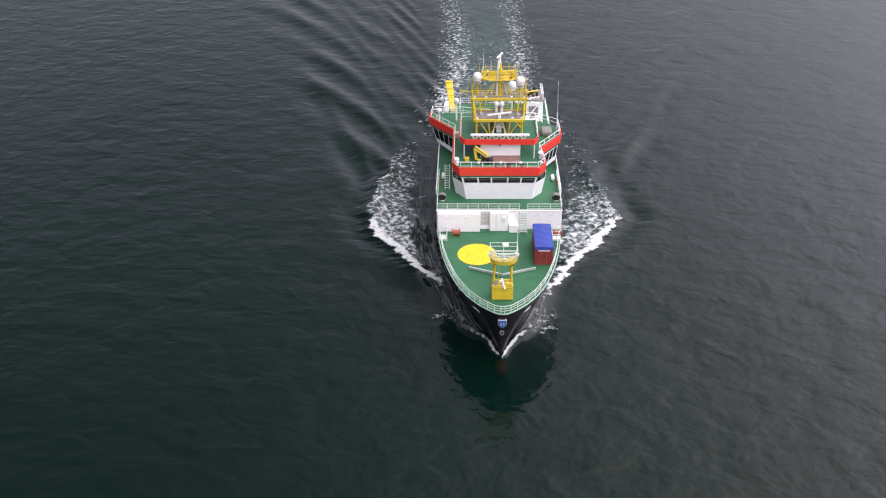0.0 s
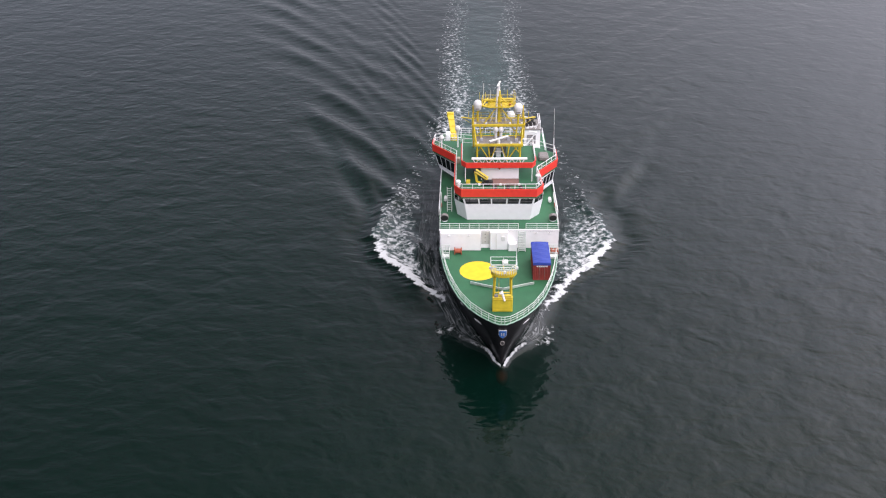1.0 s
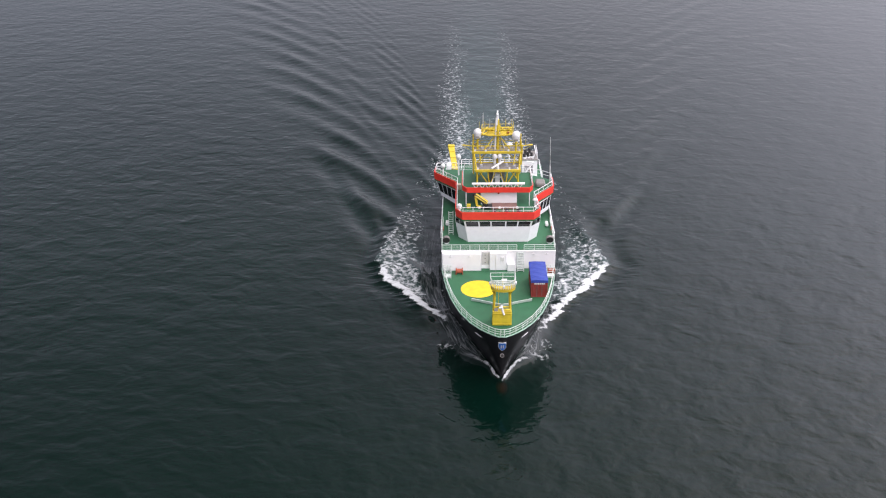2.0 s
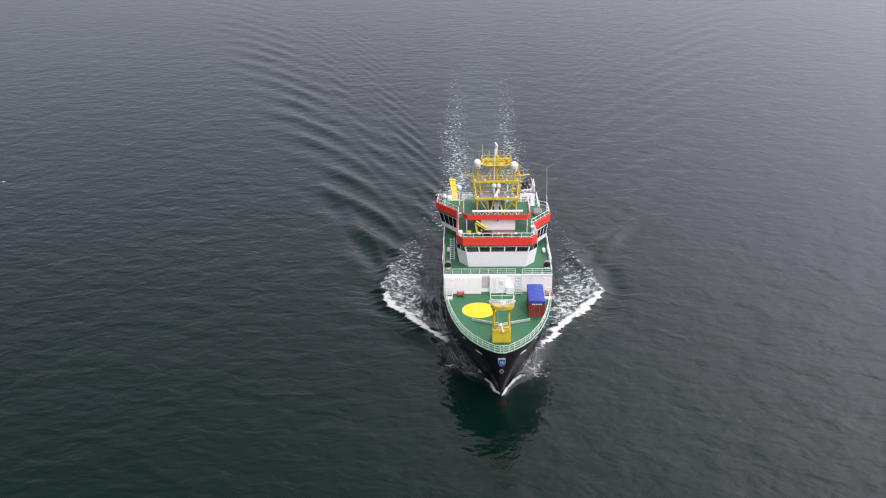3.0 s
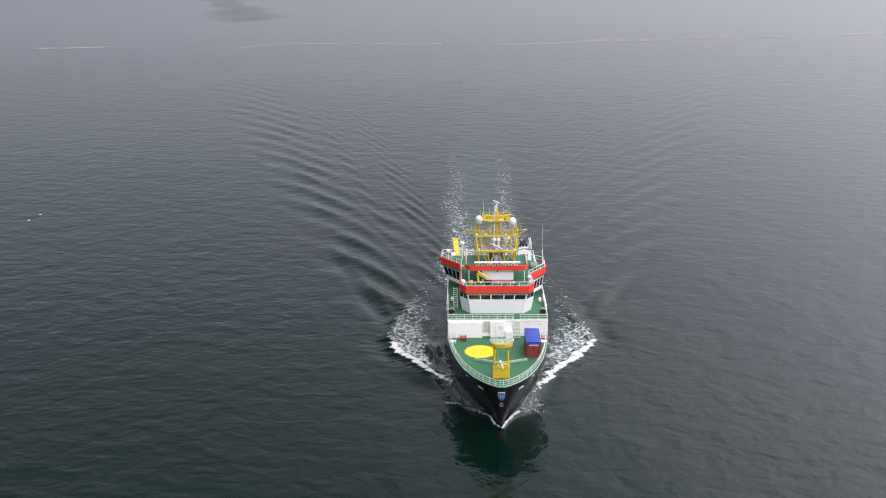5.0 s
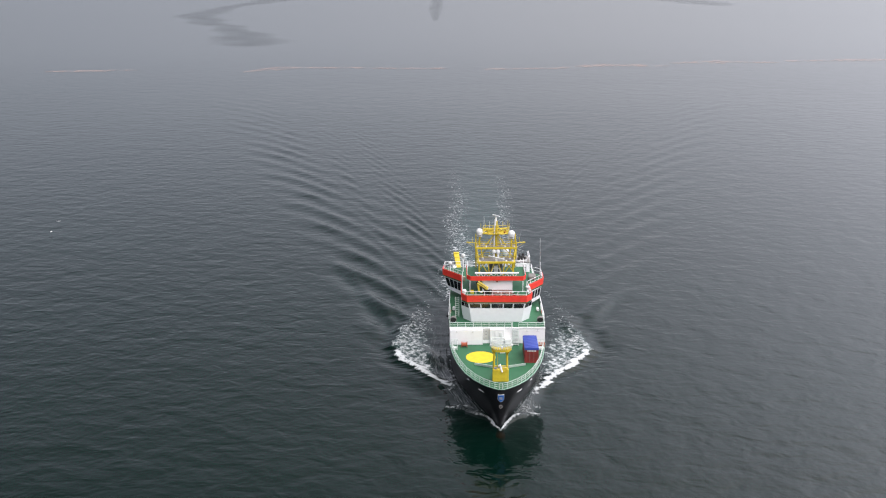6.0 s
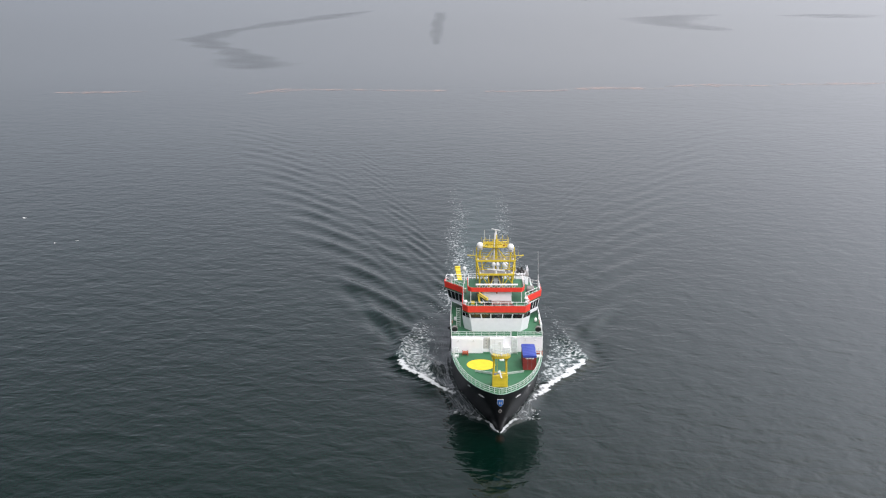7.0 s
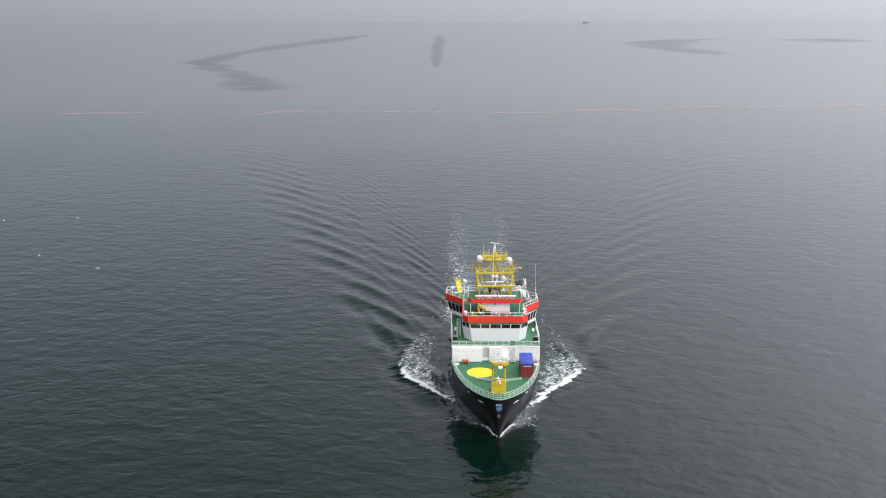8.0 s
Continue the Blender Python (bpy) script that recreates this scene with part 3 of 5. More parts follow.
def foremast():
    """Yellow bow tower: box base, two legs, ring platform with white rail."""
    m = part("bow_tower", box(bmesh.new(), -1.36, 1.4, 1.4, 1.85, DECK, DECK + 2.3, 0.05), YELLOW, ship, "yellow steel bow tower with railed lookout ring")
    for x in (-1.22, 1.26):
        part("leg", beam(bmesh.new(), (x, 2.3, DECK), (x * 0.86, 2.3, 14.0), 0.27), YELLOW, m)
        part("brace", beam(bmesh.new(), (x, 4.3, DECK), (x * 0.9, 2.5, 12.6), 0.16), YELLOW, m)
        part("side_plate", box(bmesh.new(), x - 0.06, x + 0.06, 1.8, 3.0, DECK, DECK + 2.0, 0.02), YELLOW, m)
    part("cross_bar", beam(bmesh.new(), (-1.15, 2.3, 11.0), (1.2, 2.3, 11.0), 0.16), YELLOW, m)
    part("winch_drum", tube(bmesh.new(), (-0.8, 2.6, DECK + 1.6), (0.9, 2.6, DECK + 1.6), 0.45, 12), YELLOW, m)
    ring = []
    for i in range(17):
        a = math.pi * (1.0 + i / 16)
        ring.append((0.15 + 1.75 * math.cos(a), 2.6 + 1.3 * math.sin(a)))
    inside = [(0.15 + 1.1 * math.cos(math.pi * (2 - i / 16)), 2.75 - 0.55 * math.sin(math.pi * i / 16)) for i in range(17)]
    part("ring_platform", prism(bmesh.new(), ring + inside, 13.9, 14.45), YELLOW, m)
    for y in (2.9, 3.5, 4.15):
        part("joist", box(bmesh.new(), -1.5, 1.8, y - 0.05, y + 0.05, 14.15, 14.3, 0.0), RAIL, m)
    for x in (-1.5, 0.15, 1.8):
        part("side_joist", box(bmesh.new(), x - 0.05, x + 0.05, 2.6, 4.2, 14.05, 14.15, 0.0), YELLOW, m)
    for x in (-0.95, 1.0):
        part("knee", beam(bmesh.new(), (x, 2.3, 12.9), (x * 1.5, 1.8, 13.95), 0.14), YELLOW, m)
    part("front_rib", box(bmesh.new(), -1.3, 1.34, 1.33, 1.4, DECK + 0.2, DECK + 0.34, 0.01), YELLOW, m)
    part("front_rib", box(bmesh.new(), -1.3, 1.34, 1.33, 1.4, DECK + 1.9, DECK + 2.04, 0.01), YELLOW, m)
    part("ladder_rail", tube(bmesh.new(), (-0.5, 2.1, DECK + 2.3), (-0.5, 2.1, 14.0), 0.035, 5), YELLOW, m)
    part("roller", tube(bmesh.new(), (0.35, 1.6, DECK + 2.45), (1.2, 1.6, DECK + 2.45), 0.2, 10), YELLOW, m)
    part("cable_reel", tube(bmesh.new(), (-1.1, 1.7, DECK + 2.4), (-0.6, 1.7, DECK + 2.4), 0.24, 10), GRATE, m)
    part("lamp_bracket", box(bmesh.new(), -0.45, 0.1, 1.3, 1.6, 11.3, 11.45, 0.02), PALE, m)
    rail = bmesh.new()
    path = [(-1.6, 4.2)] + ring + [(1.9, 4.2), (-1.6, 4.2)]
    for h in (0.55, 1.1):
        for a, c in zip(path, path[1:]):
            tube(rail, (*a, 14.4 + h), (*c, 14.4 + h), 0.04, 5)
    for p in along(path, 1.5):
        tube(rail, (p.x, p.y, 14.3), (p.x, p.y, 15.5), 0.04, 5)
    part("rail", rail, RAIL, m, "white pipe rail")
    lamp = tube(bmesh.new(), (0.3, 1.2, 10.3), (-0.15, 1.9, 11.5), 0.13, 10, 0.2)
    part("horn", lamp, PALE, m, "white tubular horn")
    part("floodlight", box(bmesh.new(), -1.85, -1.55, 2.3, 2.6, 14.6, 15.0, 0.06), PALE, m)
    again(part("floodlight", box(bmesh.new(), -0.16, 0.16, -0.16, 0.16, 0, 0.4, 0.06), PALE, m, at=(1.9, 2.3, 14.7)), (0.2, 1.3, 14.6))
    part("pole", tube(bmesh.new(), (1.85, 4.1, 14.3), (1.95, 4.1, 18.2), 0.05, 5), WHITE, m)


foremast()
part("deck_hatch", box(bmesh.new(), 0.4, 1.25, 14.2, 15.0, DECK, DECK + 0.35), WHITE, ship, "small white deck hatch")
# bow crest without lettering, hawse plates
def crest():
    pts = [(-0.55, 7.4), (-0.55, 6.45), (-0.3, 5.98), (0, 5.8), (0.3, 5.98), (0.55, 6.45), (0.55, 7.4)]
    for inset, mat, dy in ((0, PALE, 0.0), (0.1, CREST, -0.03)):
        bm = bmesh.new()
        fr = []
        for x, z in pts:
            k = 1 - inset
            zz = 6.4 + (z - 6.4) * k
            fr.append((x * k, 0.2 - 2.3 * (zz / DECK) ** 1.5 + dy + abs(x) * 0.12, zz))
        a = [bm.verts.new(p) for p in fr]
        c = [bm.verts.new((p[0], p[1] + 0.2, p[2])) for p in fr]
        bm.faces.new(a)
        for i in range(7):
            bm.faces.new((a[i], a[(i + 1) % 7], c[(i + 1) % 7], c[i]))
        bmesh.ops.recalc_face_normals(bm, faces=bm.faces)
        yield part("crest", bm, mat, ship, "blue shield-shaped crest with pale rim")


list(crest())
ring = bmesh.new()
bmesh.ops.create_cone(ring, cap_ends=True, segments=16, radius1=0.3, radius2=0.3, depth=0.3, matrix=pose(0, -0.95, 4.9, 70, 0, 0))
part("bow_fairlead", ring, GRATE, ship, "grey fairlead rim")
hole = bmesh.new()
bmesh.ops.create_cone(hole, cap_ends=True, segments=16, radius1=0.22, radius2=0.22, depth=0.34, matrix=pose(0, -0.96, 4.9, 70, 0, 0))
part("fairlead_mouth", hole, DARK, ship)
for x in (-0.2, 0.2):
    part("crest_bar", box(bmesh.new(), x * 0.8 - 0.08, x * 0.8 + 0.08, -1.53, -1.3, 6.45, 6.9, 0.0), HAZE_GREY, ship, "pale bar on the blue crest")


def front_house():
    h = part("deckhouse_wall", box(bmesh.new(), -9.02, 9.02, 19.1, 56.8, DECK, BOAT, 0.05), WHITE, ship, "white deckhouse front with door and stores")
    part("coaming", box(bmesh.new(), -9.06, 9.06, 19.02, 19.3, BOAT - 0.05, BOAT + 0.14, 0.02), WHITE, h)
    for x0, x1 in ((-8.7, -6.8), (-6.7, -4.8), (-4.7, -2.9)):
        part("wall_seam", box(bmesh.new(), x0, x1, 18.27, 18.31, DECK + 0.12, DECK + 0.18, 0.0), PALE, h)
    for x in (-7.6, -4.6, 5.6, 7.6):
        lampbox = part("wall_lamp", box(bmesh.new(), x - 0.16, x + 0.16, 18.9 if x > 0 else 18.1, 19.1 if x > 0 else 18.3, BOAT - 0.5, BOAT - 0.36, 0.03), PALE, h)
        part("lamp_arm", tube(bmesh.new(), (x, 19.1 if x > 0 else 18.3, BOAT - 0.3), (x, 18.95 if x > 0 else 18.15, BOAT - 0.4), 0.03, 5), GRATE, lampbox)
    part("hose_box", box(bmesh.new(), 0.35, 0.9, 18.44, 18.56, 10.1, 10.8, 0.03), PALE, h)
    part("pipe_run", tube(bmesh.new(), (-0.4, 18.5, DECK), (-0.4, 18.5, BOAT - 0.3), 0.05, 6), PALE, h)
    part("door", box(bmesh.new(), -2.65, -1.45, 19.03, 19.2, DECK + 0.75, BOAT - 0.15, 0.03), paint("pale_grey_paint", (0.5, 0.5, 0.48)), h, "pale grey steel door")
    part("locker", box(bmesh.new(), -2.75, -2.72, 18.4, 19.1, DECK, BOAT - 0.4, 0.0), WHITE, h)
    for z in (9.6, 10.3, 10.9):
        part("porthole", tube(bmesh.new(), (-2.1, 18.99, z), (-2.1, 19.1, z), 0.09, 10), GRATE, h)
    part("vent_panel", box(bmesh.new(), 0.25, 1.0, 18.98, 19.12, 10.2, 11.0, 0.03), PALE, h)
    part("store_box", box(bmesh.new(), 1.4, 2.75, 18.1, 19.1, DECK, DECK + 1.25, 0.05), WHITE, h, "white steel store box")
    part("recess", box(bmesh.new(), -2.72, -1.38, 18.2, 19.08, DECK + 0.005, DECK + 0.06, 0.0), GREEN, h)
    part("store_front", box(bmesh.new(), -8.9, -2.78, 18.3, 19.1, DECK, BOAT - 0.02, 0.05), WHITE, h)
    part("store_front", box(bmesh.new(), -1.35, 1.35, 18.55, 19.1, DECK, BOAT - 0.02, 0.05), WHITE, h)
    lad = bmesh.new()
    for x in (2.95, 4.0):
        beam(lad, (x, 18.0, DECK), (x, 19.15, BOAT + 0.1), 0.09)
    st = part("stair", lad, RAIL, ship, "steep pale stair to the boat deck")
    tread = part("tread", box(bmesh.new(), 2.97, 3.98, -0.1, 0.1, -0.03, 0.03, 0.0), RAIL, st, at=(0, 18.05, DECK + 0.25))
    for i in range(1, 12):
        again(tread, (0, 18.05 + 1.05 * i / 12, DECK + 0.25 + 2.85 * i / 12))
    deck = [(-9.0, 19.1), (9.0, 19.1), (9.3, 26), (9.3, 56.8), (-9.3, 56.8), (-9.3, 26)]
    part("boat_deck", prism(bmesh.new(), deck, BOAT - 0.1, BOAT + 0.02), GREEN, ship, "green boat deck round the wheelhouse")
    railing(ship, [(-8.95, 30), (-8.95, 19.25), (2.9, 19.25)], BOAT, 1.1, 1.5, label="pale boat deck rail")
    railing(ship, [(4.05, 19.25), (8.95, 19.25), (8.95, 30)], BOAT, 1.1, 1.5, label="pale boat deck rail")
    for sx in (-1, 1):
        part("side_bulwark", box(bmesh.new(), sx * 9.2 - 0.06, sx * 9.2 + 0.06, 24, 40, BOAT, BOAT + 0.9, 0.02), WHITE, ship)


front_house()
for sx in (-1, 1):
    # railed corner steps beside the house, orange winches
    x = sx * 8.1
    f = part("corner_steps", box(bmesh.new(), x - 0.55, x + 0.55, 15.9, 16.8, DECK, DECK + 0.35, 0.02), RAIL, ship)
    railing(ship, [(x - sx * 0.6, 18.1), (x - sx * 0.6, 15.7), (x + sx * 0.5, 15.7)], DECK, 1.2, 0.8)
    railing(ship, [(x - 0.6, 17.2), (x + 0.6, 17.2)], DECK + 0.4, 1.2, 0.6)
    wx = -6.2 if sx < 0 else 8.3
    wch = part("winch", tube(bmesh.new(), (wx - 0.45, 17.4, DECK + 0.5), (wx + 0.45, 17.4, DECK + 0.5), 0.36, 12), ORANGE, ship, "orange-red mooring winch")
    for dx in (-0.5, 0.5):
        part("cheek", box(bmesh.new(), wx + dx - 0.08, wx + dx + 0.08, 17.0, 17.8, DECK, DECK + 0.9, 0.05), ORANGE, wch)
    # vent cowls on the boat deck
    vx = sx * 8.3
    v = part("vent_cowl", tube(bmesh.new(), (vx, 22.3, BOAT), (vx, 22.3, BOAT + 0.7), 0.45, 14), WHITE, ship, "white vent cowl with dark mouth")
    part("mouth", tube(bmesh.new(), (vx, 21.75, BOAT + 0.72), (vx, 22.2, BOAT + 0.85), 0.62, 16), GRATE, v)
    part("grille", tube(bmesh.new(), (vx, 21.70, BOAT + 0.71), (vx, 21.8, BOAT + 0.735), 0.54, 16), DARK, v)
    # white hawse plates on the flare
    for y, z, ln in ((1.7, 6.6, 1.15), (5.6, 6.9, 0.8)):
        d, w = hull_half(y)
        up = z / DECK
        hx = float(w + (d - w) * up ** 1.7)
        bm = bmesh.new()
        dome(bm, 0, 0, 0, 1, 1, 14)
        part("hawse_plate", bm, PALE, ship, "white oval anchor plate").matrix_local = Matrix.Translation((sx * (hx + 0.12), y, z)) @ pose(0, 0, 0, 0, 0, -sx * 38) @ pose(0, 0, 0, 0, sx * 38, 0) @ Matrix.Diagonal((0.13, ln, 0.26, 1))


def wheelhouse():
    low = [(-4.8, 22.6), (4.8, 22.6), (6.35, 24.5), (6.6, 27), (6.6, 42), (-6.6, 42), (-6.6, 27), (-6.35, 24.5)]
    mid = [(-5.2, 22.3), (5.2, 22.3), (6.8, 24.15), (6.8, 27), (6.8, 42), (-6.8, 42), (-6.8, 27), (-6.8, 24.15)]
    top = [(-5.45, 22.1), (5.45, 22.1), (6.85, 23.85), (6.85, 27), (6.85, 42), (-6.85, 42), (-6.85, 27), (-6.85, 23.85)]
    wh = part("wheelhouse_wall", prism(bmesh.new(), low, BOAT, 14.3, mid), WHITE, ship, "white wheelhouse front leaning outwards")
    part("window_band", prism(bmesh.new(), mid, 14.3, 15.42, top), WHITE, wh)

    def pane(a, c, z0, z1, name="window"):
        """A dark pane in a wall strip given by its lower and upper corners."""
        (ax, ay), (cx, cy) = a
        (bx, by), (dx, dy) = c
        bm = bmesh.new()
        out = Vector((cy - ay, -(cx - ax), 0)).normalized() * 0.035
        p = [Vector((ax, ay, z0)), Vector((cx, cy, z0)), Vector((dx, dy, z1)), Vector((bx, by, z1))]
        f = [bm.verts.new(v + out) for v in p]
        g = [bm.verts.new(v - out) for v in p]
        bm.faces.new(f)
        for i in range(4):
            bm.faces.new((f[i], g[i], g[(i + 1) % 4], f[(i + 1) % 4]))
        bmesh.ops.recalc_face_normals(bm, faces=bm.faces)
        return part(name, bm, GLASS, wh)

    def strip(a0, a1, c0, c1, cuts, z0, z1):
        a0, a1, c0, c1 = map(Vector, (a0, a1, c0, c1))
        for s, e in cuts:
            pane((a0.lerp(a1, s), a0.lerp(a1, e)), (c0.lerp(c1, s), c0.lerp(c1, e)), z0, z1)

    z0, z1 = 14.42, 15.3
    f0, f1 = 0.11, 0.9
    lerp2 = lambda i, f: tuple(Vector(mid[i]).lerp(Vector(top[i]), f))
    front = [(0.02, 0.205), (0.225, 0.385), (0.405, 0.605), (0.625, 0.785), (0.805, 0.98)]
    strip(lerp2(0, f0), lerp2(1, f0), lerp2(0, f1), lerp2(1, f1), front, z0, z1)
    strip(lerp2(1, f0), lerp2(2, f0), lerp2(1, f1), lerp2(2, f1), [(0.06, 0.5), (0.56, 0.94)], z0, z1)
    strip(lerp2(7, f0), lerp2(0, f0), lerp2(7, f1), lerp2(0, f1), [(0.06, 0.44), (0.5, 0.94)], z0, z1)
    # wings: white leaning walls with windows below the red band
    for low_w, top_w, cuts in (
        ([(-6.7, 35.1), (-6.7, 41.6), (-9.5, 41.6), (-9.5, 39.3)], [(-6.7, 34.9), (-6.7, 41.8), (-10.4, 41.8), (-10.4, 39.5)], (2, 3)),
        ([(6.2, 28.9), (8.9, 33.1), (8.9, 36), (6.5, 37)], [(6.6, 28.67), (9.3, 32.87), (9.3, 36.3), (6.4, 37)], (0, 1)),
    ):
        g = part("wing_wall", prism(bmesh.new(), low_w, 12.6, 15.42, top_w), WHITE, wh)
        k = len(low_w)
        i = 3 if low_w[0][0] < 0 else 0
        j = (i + 1) % k
        m0 = [tuple(Vector(low_w[q]).lerp(Vector(top_w[q]), 0.30)) for q in (i, j)]
        m1 = [tuple(Vector(low_w[q]).lerp(Vector(top_w[q]), 0.91)) for q in (i, j)]
        strip(m0[0], m0[1], m1[0], m1[1], [(0.05, 0.24), (0.29, 0.48), (0.53, 0.71), (0.76, 0.95)], 13.45, 15.16)
    return wh


wheelhouse()
roof = [(-5.75, 21.95), (5.75, 21.95), (6.85, 23.6), (6.35, 28.3), (9.72, 33.0), (9.72, 36.8), (6.9, 39.0), (-6.9, 42.0), (-10.5, 42.0), (-10.75, 39.4), (-6.85, 34.7), (-6.85, 23.6)]
part("roof_deck", prism(bmesh.new(), offset(roof, 0.1), 15.42, ROOF), GREEN, ship, "green wheelhouse roof deck")
part("red_band", band(bmesh.new(), roof, 15.4, 17.0, 0.12, 0.12, (5, 6, 7)), RED, ship, "bright red band round the wheelhouse roof")
rim = offset(roof, 0.3)
railing(ship, rim + rim[:1], 16.5, 1.25, 1.6, WHITE, "white roof deck rail", 2)
lad = bmesh.new()
for x in (-7.95, -7.25):
    beam(lad, (x, 25.3, BOAT), (x, 26.3, 15.3), 0.07)
ladder = part("roof_ladder", lad, RAIL, ship, "pale ladder beside the wheelhouse")
rung = part("rung", tube(bmesh.new(), (-7.95, 0, 0), (-7.25, 0, 0), 0.04, 5), RAIL, ladder, at=(0, 25.4, BOAT + 0.35))
for i in range(1, 10):
    again(rung, (0, 25.4 + 0.09 * i, BOAT + 0.35 + 0.36 * i))

# upper house, top deck and its red band
upper = part("upper_house", box(bmesh.new(), -2.7, 3.15, 26.5, 34, ROOF, 18.8, 0.04), WHITE, ship, "white upper house")
part("lamp", dome(bmesh.new(), 0.15, 26.4, 18.4, 0.16), ORANGE, upper)
top_poly = [(-5.0, 25.7), (5.2, 25.7), (5.78, 26.8), (5.78, 33.2), (-5.78, 33.2), (-5.78, 26.8)]
part("top_deck", prism(bmesh.new(), offset(top_poly, 0.08), 18.8, TOP), GREEN, ship, "green top deck under the mast")
part("red_band", band(bmesh.new(), top_poly, 18.78, 19.68, 0.1, 0.06, (3,)), RED, ship, "bright red band round the top deck")
rim = offset(top_poly, 0.2)
railing(ship, rim[2:5] + rim[5:] , TOP, 1.25, 1.6, WHITE, "white top deck rail", 2)
prop = part("prop", tube(bmesh.new(), (0, 0, 0), (0, 0, 2.4), 0.07, 6), WHITE, ship, at=(-5.1, 26.0, ROOF))
again(prop, (5.15, 26.0, ROOF))
truss = bmesh.new()
box(truss, -4.15, 4.35, 25.75, 26.15, 20.15, 20.4, 0.03)
box(truss, -4.15, 4.35, 25.88, 26.02, 19.38, 19.5, 0.02)
for i in range(8):
    x = -4.0 + i
    tube(truss, (x, 25.95, 20.2), (x + 0.5, 25.95, 19.45), 0.06, 5)
    tube(truss, (x + 0.5, 25.95, 19.45), (x + 1.0, 25.95, 20.2), 0.06, 5)
part("truss_bar", truss, WHITE, ship, "white truss bar along the top deck")

# gear on the roof deck
for x in (-6.0, -3.0, 0.2, 3.0, 6.0):
    part("rail_lamp", box(bmesh.new(), x - 0.18, x + 0.18, 22.05, 22.35, 17.55, 17.85, 0.05), PALE, ship)
for x in (-4.4, -1.5, 1.5, 4.4):
    part("wiper_box", box(bmesh.new(), x - 0.12, x + 0.12, 22.0, 22.12, 15.3, 15.42, 0.02), GRATE, ship)
part("raft_canister", tube(bmesh.new(), (-8.3, 28.4, BOAT + 0.5), (-8.3, 29.5, BOAT + 0.5), 0.26, 12), PALE, ship, "white life raft canister on the boat deck")
part("raft_canister", tube(bmesh.new(), (8.3, 27.9, BOAT + 0.5), (8.3, 29.0, BOAT + 0.5), 0.26, 12), PALE, ship, "white life raft canister on the boat deck")
part("life_ring", tube(bmesh.new(), (-8.9, 26.0, BOAT + 0.8), (-8.8, 26.0, BOAT + 0.8), 0.36, 14), ORANGE, ship, "orange life ring on the rail")
part("life_ring", tube(bmesh.new(), (8.8, 26.0, BOAT + 0.8), (8.9, 26.0, BOAT + 0.8), 0.36, 14), ORANGE, ship, "orange life ring on the rail")
hat = part("brown_hatch", box(bmesh.new(), -1.05, 3.15, 24.4, 26.45, ROOF, ROOF + 0.3, 0.05), BROWN, ship, "brown covered hatch")
kn = part("roof_crane", tube(bmesh.new(), (-1.9, 24.9, ROOF), (-1.9, 24.9, ROOF + 1.1), 0.28, 10), YELLOW, ship, "small folded yellow knuckle crane")
part("boom", beam(bmesh.new(), (-1.7, 24.8, ROOF + 1.0), (-3.6, 25.4, ROOF + 2.1), 0.62), YELLOW, kn)
part("jib", beam(bmesh.new(), (-3.6, 25.4, ROOF + 2.1), (-3.3, 25.0, ROOF + 0.4), 0.34), YELLOW, kn)
part("ram", tube(bmesh.new(), (-1.9, 24.6, ROOF + 0.4), (-2.9, 24.9, ROOF + 1.5), 0.1, 8), DARK, kn)
part("base", box(bmesh.new(), -2.4, -1.3, 24.4, 25.4, ROOF, ROOF + 0.4), DARK, kn)
part("jib_tip", beam(bmesh.new(), (-3.3, 25.0, ROOF + 0.4), (-2.5, 24.7, ROOF + 0.35), 0.24), YELLOW, kn)
part("hook_block", dome(bmesh.new(), -2.5, 24.65, ROOF + 0.3, 0.2, 1.2, 8), DARK, kn)
part("valve_box", box(bmesh.new(), -2.1, -1.5, 24.3, 24.55, ROOF + 0.5, ROOF + 1.0, 0.03), DARK, kn)
part("hose", tube(bmesh.new(), (-1.8, 24.45, ROOF + 1.25), (-3.5, 25.05, ROOF + 2.3), 0.06, 6), DARK, kn)
part("hose_drum", tube(bmesh.new(), (-1.5, 24.3, ROOF + 0.75), (-0.9, 24.3, ROOF + 0.75), 0.34, 12), DARK, kn)
part("hinge", tube(bmesh.new(), (-3.75, 25.2, ROOF + 2.05), (-3.4, 25.6, ROOF + 2.15), 0.3, 10), DARK, kn)
part("yellow_locker", box(bmesh.new(), -5.0, -4.35, 24.9, 25.5, ROOF, ROOF + 0.6), YELLOW, ship)
lump = part("searchlight", dome(bmesh.new(), 0, 0, 0, 0.36, 0.9, 10), DARK, ship, at=(-0.6, 22.9, ROOF + 0.5))
for x in (1.4, 3.3):
    again(lump, (x, 22.9, ROOF + 0.5))
for x, y in ((-6.2, 23.9), (6.1, 26.0)):
    cap = part("mushroom_vent", tube(bmesh.new(), (x, y, ROOF), (x, y, ROOF + 0.9), 0.2, 8), WHITE, ship)
    part("cap", dome(bmesh.new(), x, y, ROOF + 1.0, 0.42, 0.6, 12), WHITE, cap)
dm = part("searchlight_post", tube(bmesh.new(), (-9.1, 38.8, ROOF), (-9.1, 38.8, ROOF + 1.6), 0.12, 8), WHITE, ship)
part("searchlight_head", dome(bmesh.new(), -9.1, 38.8, ROOF + 1.9, 0.42), PALE, dm)
part("grey_cover", box(bmesh.new(), 6.7, 8.3, 33.4, 35.6, ROOF, ROOF + 0.8, 0.2), GRATE, ship, "grey covered gear on the wing")
